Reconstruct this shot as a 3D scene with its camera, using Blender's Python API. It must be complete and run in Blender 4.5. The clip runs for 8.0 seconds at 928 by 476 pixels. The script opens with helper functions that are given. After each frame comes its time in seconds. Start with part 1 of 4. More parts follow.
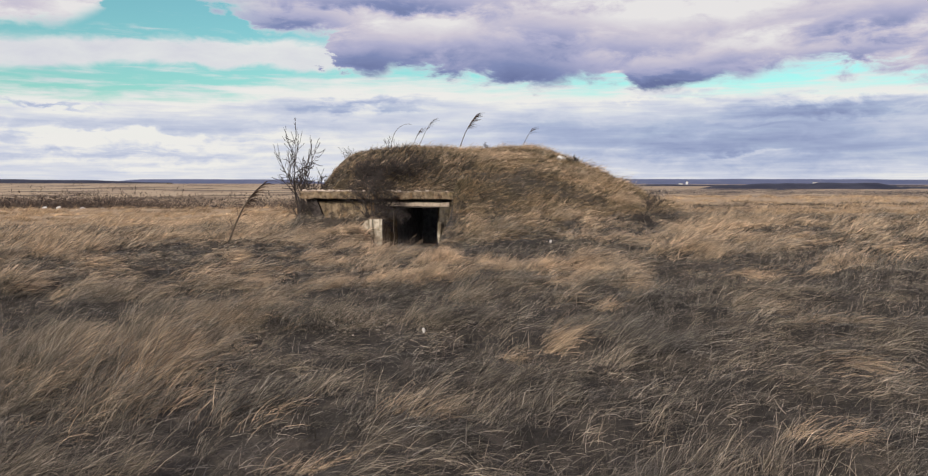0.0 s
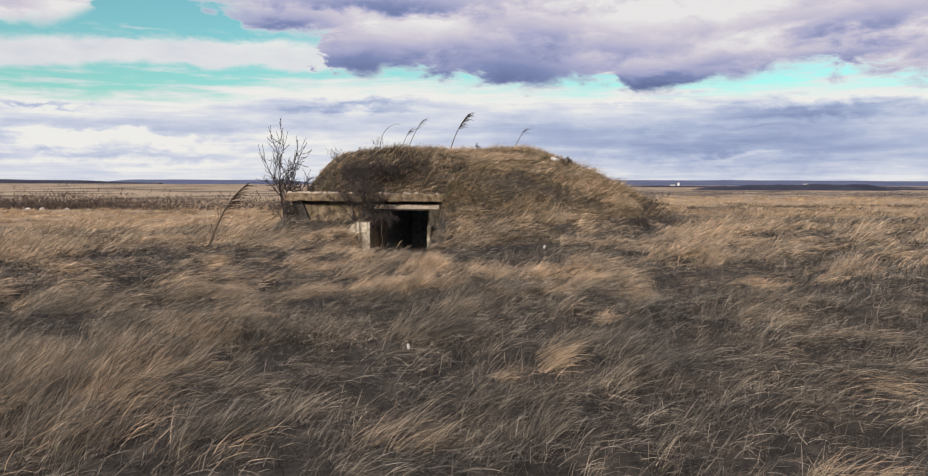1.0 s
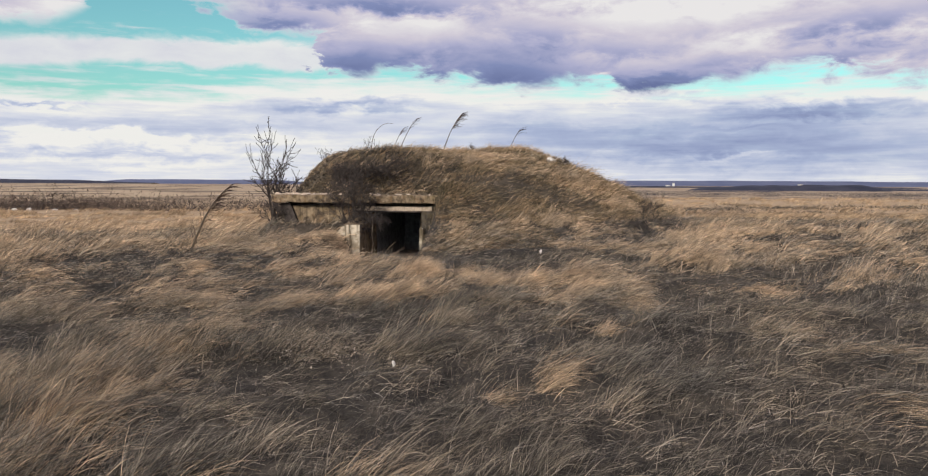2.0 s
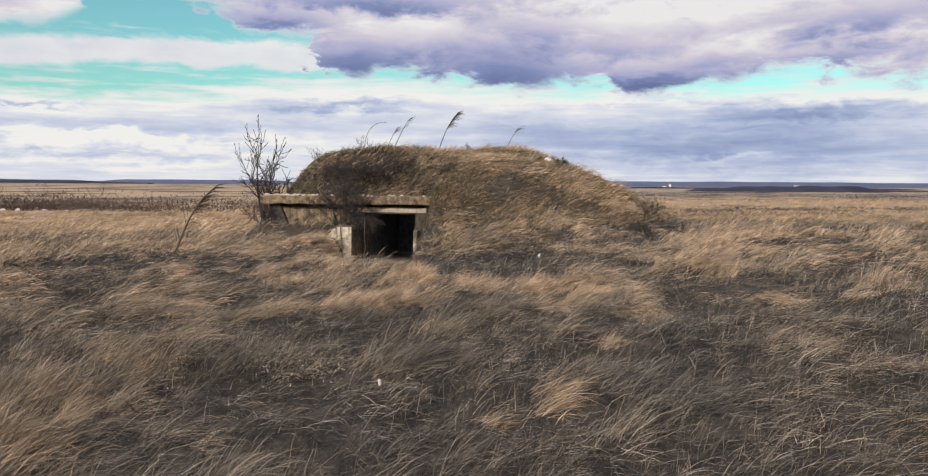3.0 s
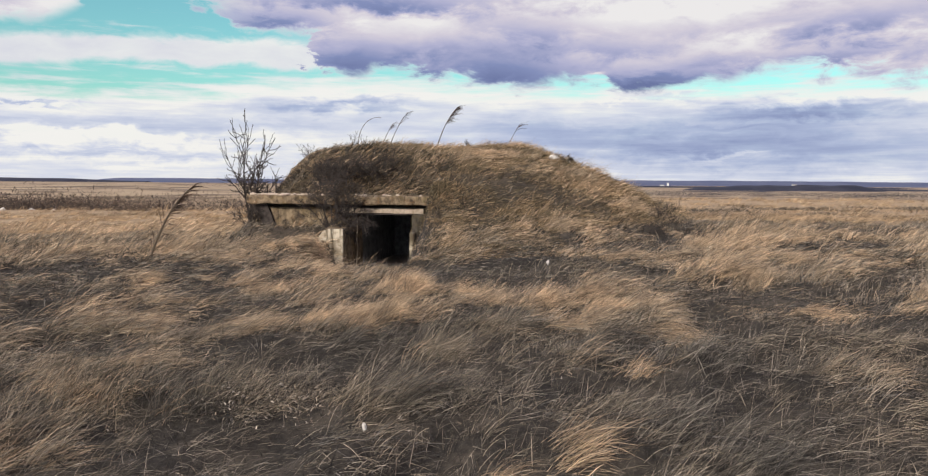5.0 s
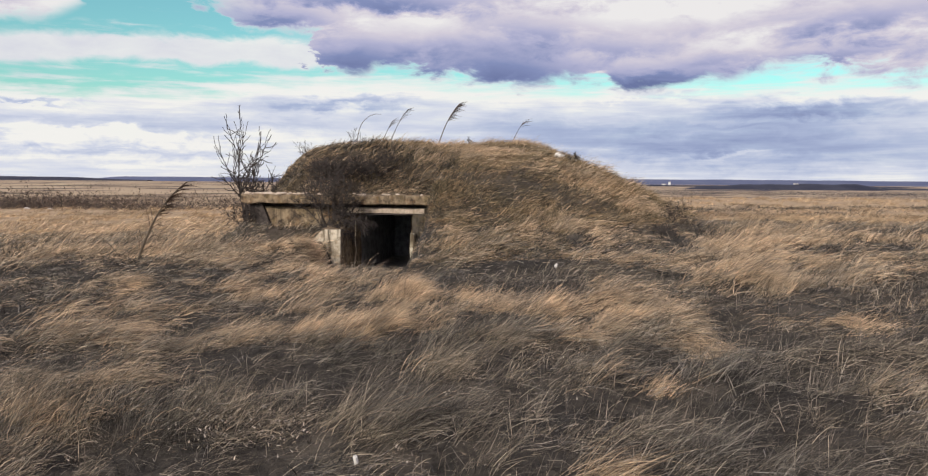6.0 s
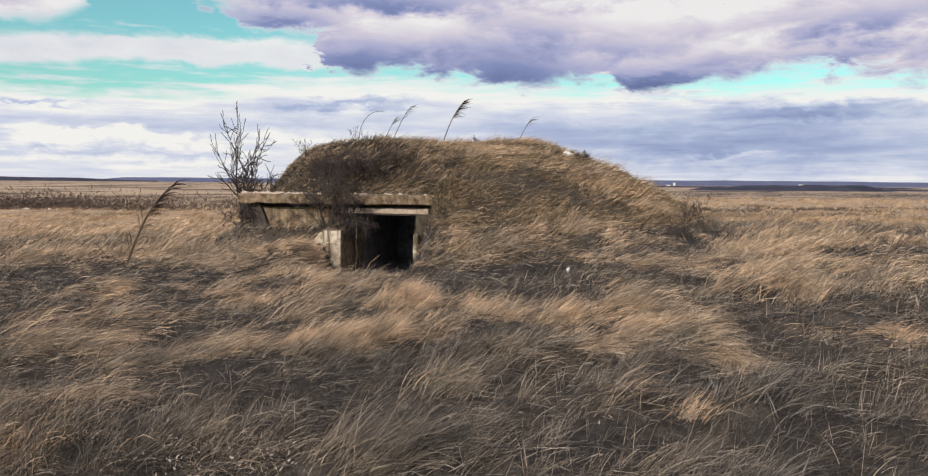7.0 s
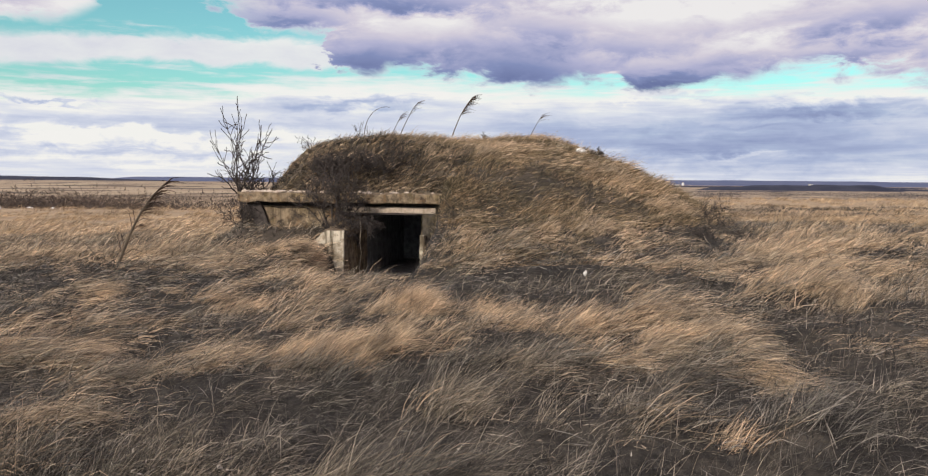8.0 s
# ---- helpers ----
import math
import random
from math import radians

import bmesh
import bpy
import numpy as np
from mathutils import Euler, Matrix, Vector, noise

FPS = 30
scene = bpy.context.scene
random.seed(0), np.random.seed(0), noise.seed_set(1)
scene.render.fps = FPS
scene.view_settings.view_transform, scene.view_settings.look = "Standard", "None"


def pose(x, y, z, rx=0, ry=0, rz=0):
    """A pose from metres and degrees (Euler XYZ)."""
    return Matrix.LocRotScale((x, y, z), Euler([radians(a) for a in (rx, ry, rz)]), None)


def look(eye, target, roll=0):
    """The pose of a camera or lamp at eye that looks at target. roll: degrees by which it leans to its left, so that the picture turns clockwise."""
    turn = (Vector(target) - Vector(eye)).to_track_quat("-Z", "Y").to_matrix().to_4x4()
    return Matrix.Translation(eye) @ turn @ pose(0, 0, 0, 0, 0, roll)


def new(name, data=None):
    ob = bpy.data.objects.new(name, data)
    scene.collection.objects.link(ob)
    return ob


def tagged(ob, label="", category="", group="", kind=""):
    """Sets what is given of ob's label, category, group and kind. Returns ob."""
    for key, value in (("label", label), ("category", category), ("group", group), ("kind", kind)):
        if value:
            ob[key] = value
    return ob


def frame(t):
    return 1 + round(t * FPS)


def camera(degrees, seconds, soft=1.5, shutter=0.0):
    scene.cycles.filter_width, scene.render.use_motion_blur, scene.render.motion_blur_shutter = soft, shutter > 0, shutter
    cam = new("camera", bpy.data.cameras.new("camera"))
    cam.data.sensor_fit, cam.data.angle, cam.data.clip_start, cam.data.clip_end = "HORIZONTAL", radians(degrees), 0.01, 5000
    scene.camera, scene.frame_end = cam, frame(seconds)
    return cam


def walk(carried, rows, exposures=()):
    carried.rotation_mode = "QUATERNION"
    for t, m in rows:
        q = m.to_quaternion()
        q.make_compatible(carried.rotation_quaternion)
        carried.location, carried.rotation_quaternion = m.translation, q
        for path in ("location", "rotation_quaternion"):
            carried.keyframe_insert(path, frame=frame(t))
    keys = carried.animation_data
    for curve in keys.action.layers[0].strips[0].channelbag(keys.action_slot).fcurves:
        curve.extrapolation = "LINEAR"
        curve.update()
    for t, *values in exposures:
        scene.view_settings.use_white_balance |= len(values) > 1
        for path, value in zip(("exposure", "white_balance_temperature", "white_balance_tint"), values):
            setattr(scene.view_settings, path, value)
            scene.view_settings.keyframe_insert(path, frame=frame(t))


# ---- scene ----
# ---- camera ----
cam = camera(60.3, 8.0, soft=1.2)
PATH = [
    (0.0, (0.018, 0.0, 1.374), (0.010, 1.995, 1.227), 0.1),
    (0.5, (0.030, 0.246, 1.383), (0.031, 2.241, 1.238), 0.15),
    (1.0, (0.044, 0.488, 1.395), (0.056, 2.483, 1.250), 0.2),
    (1.5, (0.060, 0.730, 1.406), (0.079, 2.725, 1.261), 0.24),
    (3.0, (0.110, 1.434, 1.414), (0.142, 3.428, 1.271), 0.36),
    (3.5, (0.107, 1.664, 1.420), (0.143, 3.659, 1.275), 0.38),
    (4.0, (0.101, 1.894, 1.419), (0.138, 3.888, 1.274), 0.40),
    (4.5, (0.097, 2.122, 1.413), (0.135, 4.117, 1.268), 0.41),
    (6.0, (0.083, 2.852, 1.408), (0.117, 4.846, 1.259), 0.44),
    (6.5, (0.080, 3.104, 1.396), (0.111, 5.098, 1.247), 0.45),
    (7.0, (0.076, 3.356, 1.380), (0.099, 5.351, 1.233), 0.46),
    (7.5, (0.072, 3.615, 1.370), (0.087, 5.609, 1.219), 0.48),
    (8.0, (0.069, 3.879, 1.354), (0.072, 5.874, 1.206), 0.50),
]
walk(cam, [(t, look(eye, target, roll)) for t, eye, target, roll in PATH], exposures=((0.0, -0.08), (5.0, 0.0), (8.0, 0.0)))

# ---- world: broken cloud over a clear sky ----
SUN_AZ, SUN_EL = radians(220), radians(29)      # clockwise from +y
world = bpy.data.worlds.new("sky")
scene.world = world
world.use_nodes = True
wt = world.node_tree
wt.nodes.clear()


def wire(tree, value, socket):
    if isinstance(value, (int, float)):
        socket.default_value = value
    else:
        tree.links.new(value, socket)


def math_node(tree, op, a, b=0.0, c=0.0, clamp=False):
    n = tree.nodes.new("ShaderNodeMath")
    n.operation, n.use_clamp = op, clamp
    for v, s in zip((a, b, c), n.inputs):
        wire(tree, v, s)
    return n.outputs[0]


def noise_node(tree, vector, scale, detail=4.0, rough=0.55, distort=0.0):
    n = tree.nodes.new("ShaderNodeTexNoise")
    n.inputs["Scale"].default_value, n.inputs["Detail"].default_value = scale, detail
    n.inputs["Roughness"].default_value, n.inputs["Distortion"].default_value = rough, distort
    if vector is not None:
        tree.links.new(vector, n.inputs["Vector"])
    return n.outputs["Fac"]


def ramp_node(tree, fac, stops):
    n = tree.nodes.new("ShaderNodeValToRGB")
    el = n.color_ramp.elements
    while len(el) < len(stops):
        el.new(0.5)
    for e, (p, c) in zip(el, stops):
        e.position, e.color = p, (*c, 1)
    tree.links.new(fac, n.inputs["Fac"])
    return n.outputs["Color"]


def mix_node(tree, fac, a, b, blend="MIX"):
    n = tree.nodes.new("ShaderNodeMix")
    n.data_type, n.blend_type = "RGBA", blend
    wire(tree, fac, n.inputs[0])
    for v, s in ((a, n.inputs[6]), (b, n.inputs[7])):
        if isinstance(v, tuple):
            s.default_value = (*v, 1)
        else:
            tree.links.new(v, s)
    return n.outputs[2]


def combine(tree, x, y, z):
    n = tree.nodes.new("ShaderNodeCombineXYZ")
    for v, s in zip((x, y, z), n.inputs):
        wire(tree, v, s)
    return n.outputs[0]


coord = wt.nodes.new("ShaderNodeTexCoord")
sep = wt.nodes.new("ShaderNodeSeparateXYZ")
wt.links.new(coord.outputs["Generated"], sep.inputs[0])
dx, dy, dz = sep.outputs
az = math_node(wt, "ARCTAN2", dx, dy)
el = math_node(wt, "ARCSINE", dz)
# cloud layers recede towards the horizon: streaks get thinner there
depth = math_node(wt, "DIVIDE", 0.35, math_node(wt, "ADD", math_node(wt, "ABSOLUTE", el), 0.07))
sheet = combine(wt, math_node(wt, "MULTIPLY", az, math_node(wt, "ADD", math_node(wt, "MULTIPLY", depth, 0.9), 3.4)), math_node(wt, "MULTIPLY", depth, 2.3), 3.7)
puff = combine(wt, math_node(wt, "MULTIPLY", az, 9.0), math_node(wt, "MULTIPLY", el, 24.0), 7.7)
curl = combine(wt, math_node(wt, "MULTIPLY", az, 22.0), math_node(wt, "MULTIPLY", el, 52.0), 2.1)
wisp = combine(wt, math_node(wt, "MULTIPLY", az, 11.0), math_node(wt, "MULTIPLY", el, 115.0), 9.3)
n_puff = math_node(wt, "SUBTRACT", noise_node(wt, puff, 1.0, 6.0, 0.58, 0.25), 0.5)
n_curl = math_node(wt, "SUBTRACT", noise_node(wt, curl, 1.0, 6.0, 0.6, 0.4), 0.5)
n_str = math_node(wt, "SUBTRACT", noise_node(wt, sheet, 1.7, 5.0, 0.52, 0.2), 0.5)
n_wisp = math_node(wt, "SUBTRACT", noise_node(wt, wisp, 1.0, 5.0, 0.56, 0.3), 0.5)
ragged = math_node(wt, "ADD", math_node(wt, "MULTIPLY", n_puff, 0.040), math_node(wt, "MULTIPLY", n_curl, 0.048))
wa = math_node(wt, "ADD", az, math_node(wt, "MULTIPLY", n_puff, 0.10))
we = math_node(wt, "ADD", el, ragged)
wander = math_node(wt, "ADD", wa, math_node(wt, "MULTIPLY", n_curl, 0.09))


def heaven(run, rise):
    """Azimuth and height, in radians, of a run and a rise per hundred."""
    a = math.atan(run / 100)
    return a, math.atan(rise / 100 * math.cos(a))


def bank(run, rise, wide, high, gain):
    """A soft patch of sky."""
    a, e = heaven(run, rise)
    sa, se = wide / 100 * math.cos(a) ** 2, high / 100 * math.cos(a)
    u = math_node(wt, "DIVIDE", math_node(wt, "SUBTRACT", wa, a), sa)
    v = math_node(wt, "DIVIDE", math_node(wt, "SUBTRACT", we, e), se)
    q = math_node(wt, "MULTIPLY_ADD", u, u, math_node(wt, "MULTIPLY", v, v))
    return math_node(wt, "MULTIPLY", math_node(wt, "EXPONENT", math_node(wt, "MULTIPLY", q, -1.0)), gain)


def total(items, start):
    s = start
    for it in items:
        s = math_node(wt, "ADD", s, bank(*it))
    return s


def skyline(points):
    """A cloud's edge: its height over azimuth, through (run, rise) points."""
    n = wt.nodes.new("ShaderNodeFloatCurve")
    c = n.mapping.curves[0]
    pts = [((p + 0.7) / 1.4, h / 0.3) for p, h in (heaven(*q) for q in points)]
    pts = [(0.0, pts[0][1])] + pts + [(1.0, pts[-1][1])]
    c.points[0].location, c.points[1].location = pts[0], pts[-1]
    for p in pts[1:-1]:
        c.points.new(*p)
    n.mapping.update()
    wt.links.new(math_node(wt, "DIVIDE", math_node(wt, "ADD", wander, 0.7), 1.4, clamp=True), n.inputs["Value"])
    return math_node(wt, "MULTIPLY", n.outputs[0], 0.3)


def soft(x, a, b):
    n = wt.nodes.new("ShaderNodeMapRange")
    n.interpolation_type = "SMOOTHSTEP"
    wire(wt, x, n.inputs[0])
    n.inputs[1].default_value, n.inputs[2].default_value = a, b
    return n.outputs[0]


# the great cloud bank: its lower edge, ragged
edge = skyline([(-62, 18.2), (-52, 18.6), (-46.5, 20.2), (-44, 23.0), (-38, 23.2), (-33, 21.6), (-28, 19.8), (-26, 18.0),
                (-22.5, 17.2), (-17.5, 16.8), (-16.2, 13.4), (-14, 12.2), (-11, 12.2), (-8.8, 13.6), (-6.6, 13.2), (-2.0, 11.8),
                (1.0, 11.3), (10.4, 11.3), (12.8, 11.9), (16.0, 12.3), (18.4, 12.0), (20.0, 11.3), (25, 11.0), (30.5, 11.5), (35, 12.2), (38.5, 13.4),
                (45, 14.2), (49, 13.6), (58, 13.0), (64, 13.2)])
over = math_node(wt, "ADD", math_node(wt, "SUBTRACT", el, edge), ragged)
bank_cover = soft(over, -0.006, 0.014)
thin_top = total([(-33.0, 21.4, 6.0, 1.6, 0.35)], 0.0)
bank_cover = math_node(wt, "SUBTRACT", bank_cover, thin_top, clamp=True)
DARK = [(-12.5, 13.8, 5.0, 1.9, 0.52), (-21.5, 19.0, 5.5, 1.1, 0.46), (4.5, 12.9, 11.0, 1.9, 0.56), (-2.0, 15.8, 9.5, 1.5, 0.26),
        (26.0, 12.2, 9.0, 1.2, 0.58), (-10.0, 21.6, 12.0, 0.9, 0.34), (51.0, 19.6, 11.0, 1.9, 0.32), (33.0, 14.4, 5.5, 0.9, 0.22),
        (10.0, 18.2, 10.0, 1.2, 0.18), (-55.0, 20.6, 5.0, 1.3, 0.16), (47.0, 15.6, 9.0, 0.8, 0.26), (20.0, 16.2, 12.0, 0.9, 0.16)]
WHITE = [(27.0, 20.8, 15.0, 2.2, 0.30), (-4.0, 19.2, 5.0, 1.2, 0.22), (-50.0, 20.4, 5.0, 2.0, 0.20), (34.0, 16.8, 12.0, 1.2, 0.14), (18.6, 13.2, 1.2, 0.6, 0.40)]
shade = math_node(wt, "ADD", math_node(wt, "MULTIPLY", n_puff, 1.05), math_node(wt, "MULTIPLY", n_curl, 0.62))
dark = math_node(wt, "SUBTRACT", total(DARK, math_node(wt, "ADD", shade, 0.22)), total(WHITE, 0.0))
bank_tone = ramp_node(wt, dark, [(0.0, (0.84, 0.82, 0.82)), (0.20, (0.65, 0.61, 0.70)), (0.40, (0.44, 0.445, 0.63)), (0.62, (0.235, 0.28, 0.49)), (0.9, (0.15, 0.185, 0.36))])

# the low veil of streaks down to the horizon
top = skyline([(-62, 10.2), (-45, 10.2), (-30, 10.6), (-24, 11.6), (-8, 11.8), (4, 11.2), (11, 11.2), (14, 11.0),
               (18, 11.0), (20, 11.2), (34, 11.2), (40, 11.5), (50, 12.0), (58, 12.4), (64, 12.4)])
under = math_node(wt, "ADD", math_node(wt, "SUBTRACT", top, el), math_node(wt, "ADD", math_node(wt, "MULTIPLY", n_wisp, 0.034), math_node(wt, "MULTIPLY", n_curl, 0.010)))
veil_cover = math_node(wt, "MULTIPLY", soft(under, -0.016, 0.014), 0.97)
STREAK = [(-54.0, 8.9, 7.0, 0.42, 0.46), (-13.5, 8.9, 8.5, 0.75, 0.42), (45.0, 9.0, 14.0, 1.0, 0.46), (38.0, 7.2, 8.0, 0.5, 0.20), (40.0, 4.2, 24.0, 3.2, 0.46),
          (9.0, 6.8, 12.0, 1.6, 0.20), (-46.0, 6.6, 20.0, 1.2, 0.20), (27.0, 10.2, 6.5, 0.5, 0.28), (-44.0, 3.0, 16.0, 0.35, 0.16), (22.0, 4.6, 14.0, 1.8, 0.22), (-22.0, 6.6, 9.0, 0.8, 0.14)]
CREAM = [(-41.0, 4.6, 20.0, 0.75, 0.34), (51.0, 11.4, 8.0, 0.6, 0.26), (21.0, 9.9, 4.5, 0.4, 0.22), (34.5, 2.75, 4.5, 0.4, 0.26), (-17.0, 11.3, 9.5, 0.5, 0.26), (-47.0, 10.9, 16.0, 0.5, 0.20),
         (5.0, 10.3, 9.0, 0.6, 0.24), (-40.0, 1.8, 18.0, 0.5, 0.14)]
pale = math_node(wt, "ADD", math_node(wt, "MULTIPLY", n_str, 0.52), math_node(wt, "ADD", math_node(wt, "MULTIPLY", n_wisp, 0.36), math_node(wt, "MULTIPLY", n_puff, 0.28)))
pale = math_node(wt, "SUBTRACT", pale, math_node(wt, "MULTIPLY", math_node(wt, "SUBTRACT", 1.0, soft(under, 0.0, 0.035)), 0.22))
pale = math_node(wt, "SUBTRACT", total(STREAK, math_node(wt, "ADD", pale, 0.17)), total(CREAM, 0.0))
veil_tone = ramp_node(wt, pale, [(0.0, (0.90, 0.885, 0.855)), (0.22, (0.66, 0.69, 0.80)), (0.5, (0.41, 0.475, 0.67)), (0.75, (0.275, 0.33, 0.54)), (0.95, (0.21, 0.24, 0.41))])

# the long white band on the clear side
mid_line = skyline([(-62, 15.6), (-48, 15.9), (-38, 15.8), (-28, 15.3), (-18, 15.0), (-12, 15.0), (64, 15.0)])
off_mid = math_node(wt, "ABSOLUTE", math_node(wt, "SUBTRACT", math_node(wt, "ADD", el, math_node(wt, "MULTIPLY", ragged, 0.55)), mid_line))
band_cover = math_node(wt, "MULTIPLY", math_node(wt, "SUBTRACT", 1.0, soft(off_mid, 0.009, 0.021)), math_node(wt, "MULTIPLY", soft(az, -0.06, -0.15), 0.94))
wisps = math_node(wt, "MULTIPLY", soft(math_node(wt, "ADD", math_node(wt, "ADD", n_wisp, math_node(wt, "MULTIPLY", n_curl, 0.3)), math_node(wt, "MULTIPLY", math_node(wt, "SUBTRACT", 0.135, el), 2.6)), -0.04, 0.26), 0.75)
band_cover = math_node(wt, "MAXIMUM", band_cover, wisps)
band_tone = ramp_node(wt, math_node(wt, "ADD", math_node(wt, "MULTIPLY", n_puff, 1.2), 0.38), [(0.1, (0.90, 0.90, 0.86)), (0.6, (0.72, 0.71, 0.78))])

nishita = wt.nodes.new("ShaderNodeTexSky")
nishita.sky_type, nishita.sun_disc = "NISHITA", False
nishita.sun_elevation, nishita.sun_rotation = SUN_EL, SUN_AZ
blue = mix_node(wt, 1.0, nishita.outputs["Color"], (0.90, 1.50, 1.27), "MULTIPLY")
keep_clear = math_node(wt, "SUBTRACT", 1.0, band_cover)
clouds = mix_node(wt, veil_cover, band_tone, veil_tone)
clouds = mix_node(wt, bank_cover, clouds, bank_tone)
clear = math_node(wt, "MULTIPLY", keep_clear, math_node(wt, "MULTIPLY", math_node(wt, "SUBTRACT", 1.0, veil_cover), math_node(wt, "SUBTRACT", 1.0, bank_cover)), clamp=True)
bg_sky, bg_cloud = wt.nodes.new("ShaderNodeBackground"), wt.nodes.new("ShaderNodeBackground")
wt.links.new(blue, bg_sky.inputs["Color"])
bg_sky.inputs["Strength"].default_value = 0.10
wt.links.new(clouds, bg_cloud.inputs["Color"])
bg_cloud.inputs["Strength"].default_value = 1.0
mixer, wout = wt.nodes.new("ShaderNodeMixShader"), wt.nodes.new("ShaderNodeOutputWorld")
wt.links.new(clear, mixer.inputs[0])
wt.links.new(bg_cloud.outputs[0], mixer.inputs[1])
wt.links.new(bg_sky.outputs[0], mixer.inputs[2])
wt.links.new(mixer.outputs[0], wout.inputs["Surface"])

sun_data = bpy.data.lights.new("sun", "SUN")
sun_data.energy, sun_data.angle, sun_data.color = 3.6, radians(3.0), (1.0, 0.91, 0.79)
sun = new("sun", sun_data)
sun_dir = Vector((math.sin(SUN_AZ) * math.cos(SUN_EL), math.cos(SUN_AZ) * math.cos(SUN_EL), math.sin(SUN_EL)))
sun.matrix_world = look(sun_dir * 60, (0, 0, 0))


# ---- materials ----
def material(name, rough=0.85):
    m = bpy.data.materials.new(name)
    m.use_nodes = True
    t = m.node_tree
    b = t.nodes["Principled BSDF"]
    b.inputs["Roughness"].default_value = rough
    b.inputs["Specular IOR Level"].default_value = 0.25
    return m, t, b


def object_coord(t):
    return t.nodes.new("ShaderNodeTexCoord").outputs["Object"]


def bump(t, b, height, strength=0.4, distance=0.02):
    n = t.nodes.new("ShaderNodeBump")
    n.inputs["Strength"].default_value, n.inputs["Distance"].default_value = strength, distance
    t.links.new(height, n.inputs["Height"])
    t.links.new(n.outputs[0], b.inputs["Normal"])


def island(t):
    return t.nodes.new("ShaderNodeNewGeometry").outputs["Random Per Island"]


def blade_material(name, stops, patch_a, patch_b, patch_scale=0.7, through_light=0.25):
    """Dry stalks: each its own tone, in drifts of two tints."""
    m, t, b = material(name, 0.6)
    tone = ramp_node(t, island(t), stops)
    n = noise_node(t, object_coord(t), patch_scale, 3.0, 0.6)
    tint = ramp_node(t, n, [(0.38, patch_a), (0.62, patch_b)])
    colour = mix_node(t, 1.0, tone, tint, "MULTIPLY")
    tuft = ramp_node(t, noise_node(t, object_coord(t), patch_scale * 6.5, 2.0, 0.5), [(0.34, (0.62, 0.62, 0.63)), (0.64, (1.26, 1.24, 1.2))])
    colour = mix_node(t, 1.0, colour, tuft, "MULTIPLY")
    t.links.new(colour, b.inputs["Base Color"])
    tr = t.nodes.new("ShaderNodeBsdfTranslucent")
    t.links.new(colour, tr.inputs["Color"])
    mx = t.nodes.new("ShaderNodeMixShader")
    mx.inputs[0].default_value = through_light
    t.links.new(b.outputs[0], mx.inputs[1])
    t.links.new(tr.outputs[0], mx.inputs[2])
    t.links.new(mx.outputs[0], t.nodes["Material Output"].inputs["Surface"])
    return m


STRAW = blade_material("dry_grass", [(0.0, (0.050, 0.044, 0.037)), (0.40, (0.145, 0.130, 0.109)), (0.75, (0.335, 0.302, 0.252)), (0.92, (0.62, 0.545, 0.45)), (1.0, (0.86, 0.78, 0.67))],
                       (0.60, 0.61, 0.63), (1.15, 1.08, 0.98), 1.0)
PALE = blade_material("meadow_straw", [(0.0, (0.31, 0.235, 0.157)), (0.5, (0.53, 0.39, 0.25)), (1.0, (0.82, 0.64, 0.44))], (0.58, 0.58, 0.58), (1.06, 1.02, 0.97), 0.33)
GOLD = blade_material("golden_grass", [(0.0, (0.21, 0.165, 0.12)), (0.45, (0.52, 0.41, 0.297)), (1.0, (0.95, 0.76, 0.57))], (0.75, 0.75, 0.74), (1.14, 1.07, 0.98), 1.2)
# fallen grass, darkened further: the depth of the gaps between tufts is in it
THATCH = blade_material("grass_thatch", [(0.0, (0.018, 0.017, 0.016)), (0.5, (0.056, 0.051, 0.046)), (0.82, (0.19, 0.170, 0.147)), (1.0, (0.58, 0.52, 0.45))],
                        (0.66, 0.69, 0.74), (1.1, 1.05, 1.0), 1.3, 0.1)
MOUND_STRAW = blade_material("mound_grass", [(0.0, (0.058, 0.051, 0.037)), (0.45, (0.175, 0.145, 0.101)), (0.8, (0.34, 0.277, 0.195)), (1.0, (0.70, 0.58, 0.44))],
                             (0.70, 0.70, 0.62), (1.34, 1.17, 0.98), 2.0)
STALKS = blade_material("bleached_stalk", [(0.0, (0.40, 0.33, 0.25)), (0.6, (0.66, 0.57, 0.45)), (1.0, (0.86, 0.79, 0.68))], (0.8, 0.8, 0.8), (1.05, 1.05, 1.0), 1.0)
STEMS = blade_material("dead_stem_grey", [(0.0, (0.09, 0.075, 0.062)), (0.6, (0.24, 0.205, 0.17)), (1.0, (0.58, 0.52, 0.44))], (0.75, 0.75, 0.78), (1.1, 1.05, 1.0), 1.0, 0.1)
# dead weeds, taken near black to deepen the gaps under the tufts
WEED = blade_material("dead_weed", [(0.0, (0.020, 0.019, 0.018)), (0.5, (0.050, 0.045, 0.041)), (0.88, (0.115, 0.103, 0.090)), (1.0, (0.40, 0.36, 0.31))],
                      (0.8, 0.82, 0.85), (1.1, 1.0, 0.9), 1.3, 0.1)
SCRUB = blade_material("bare_scrub", [(0.0, (0.035, 0.029, 0.026)), (0.6, (0.075, 0.060, 0.051)), (1.0, (0.14, 0.112, 0.092))],
                       (0.7, 0.7, 0.74), (1.25, 1.1, 1.0), 0.10, 0.1)
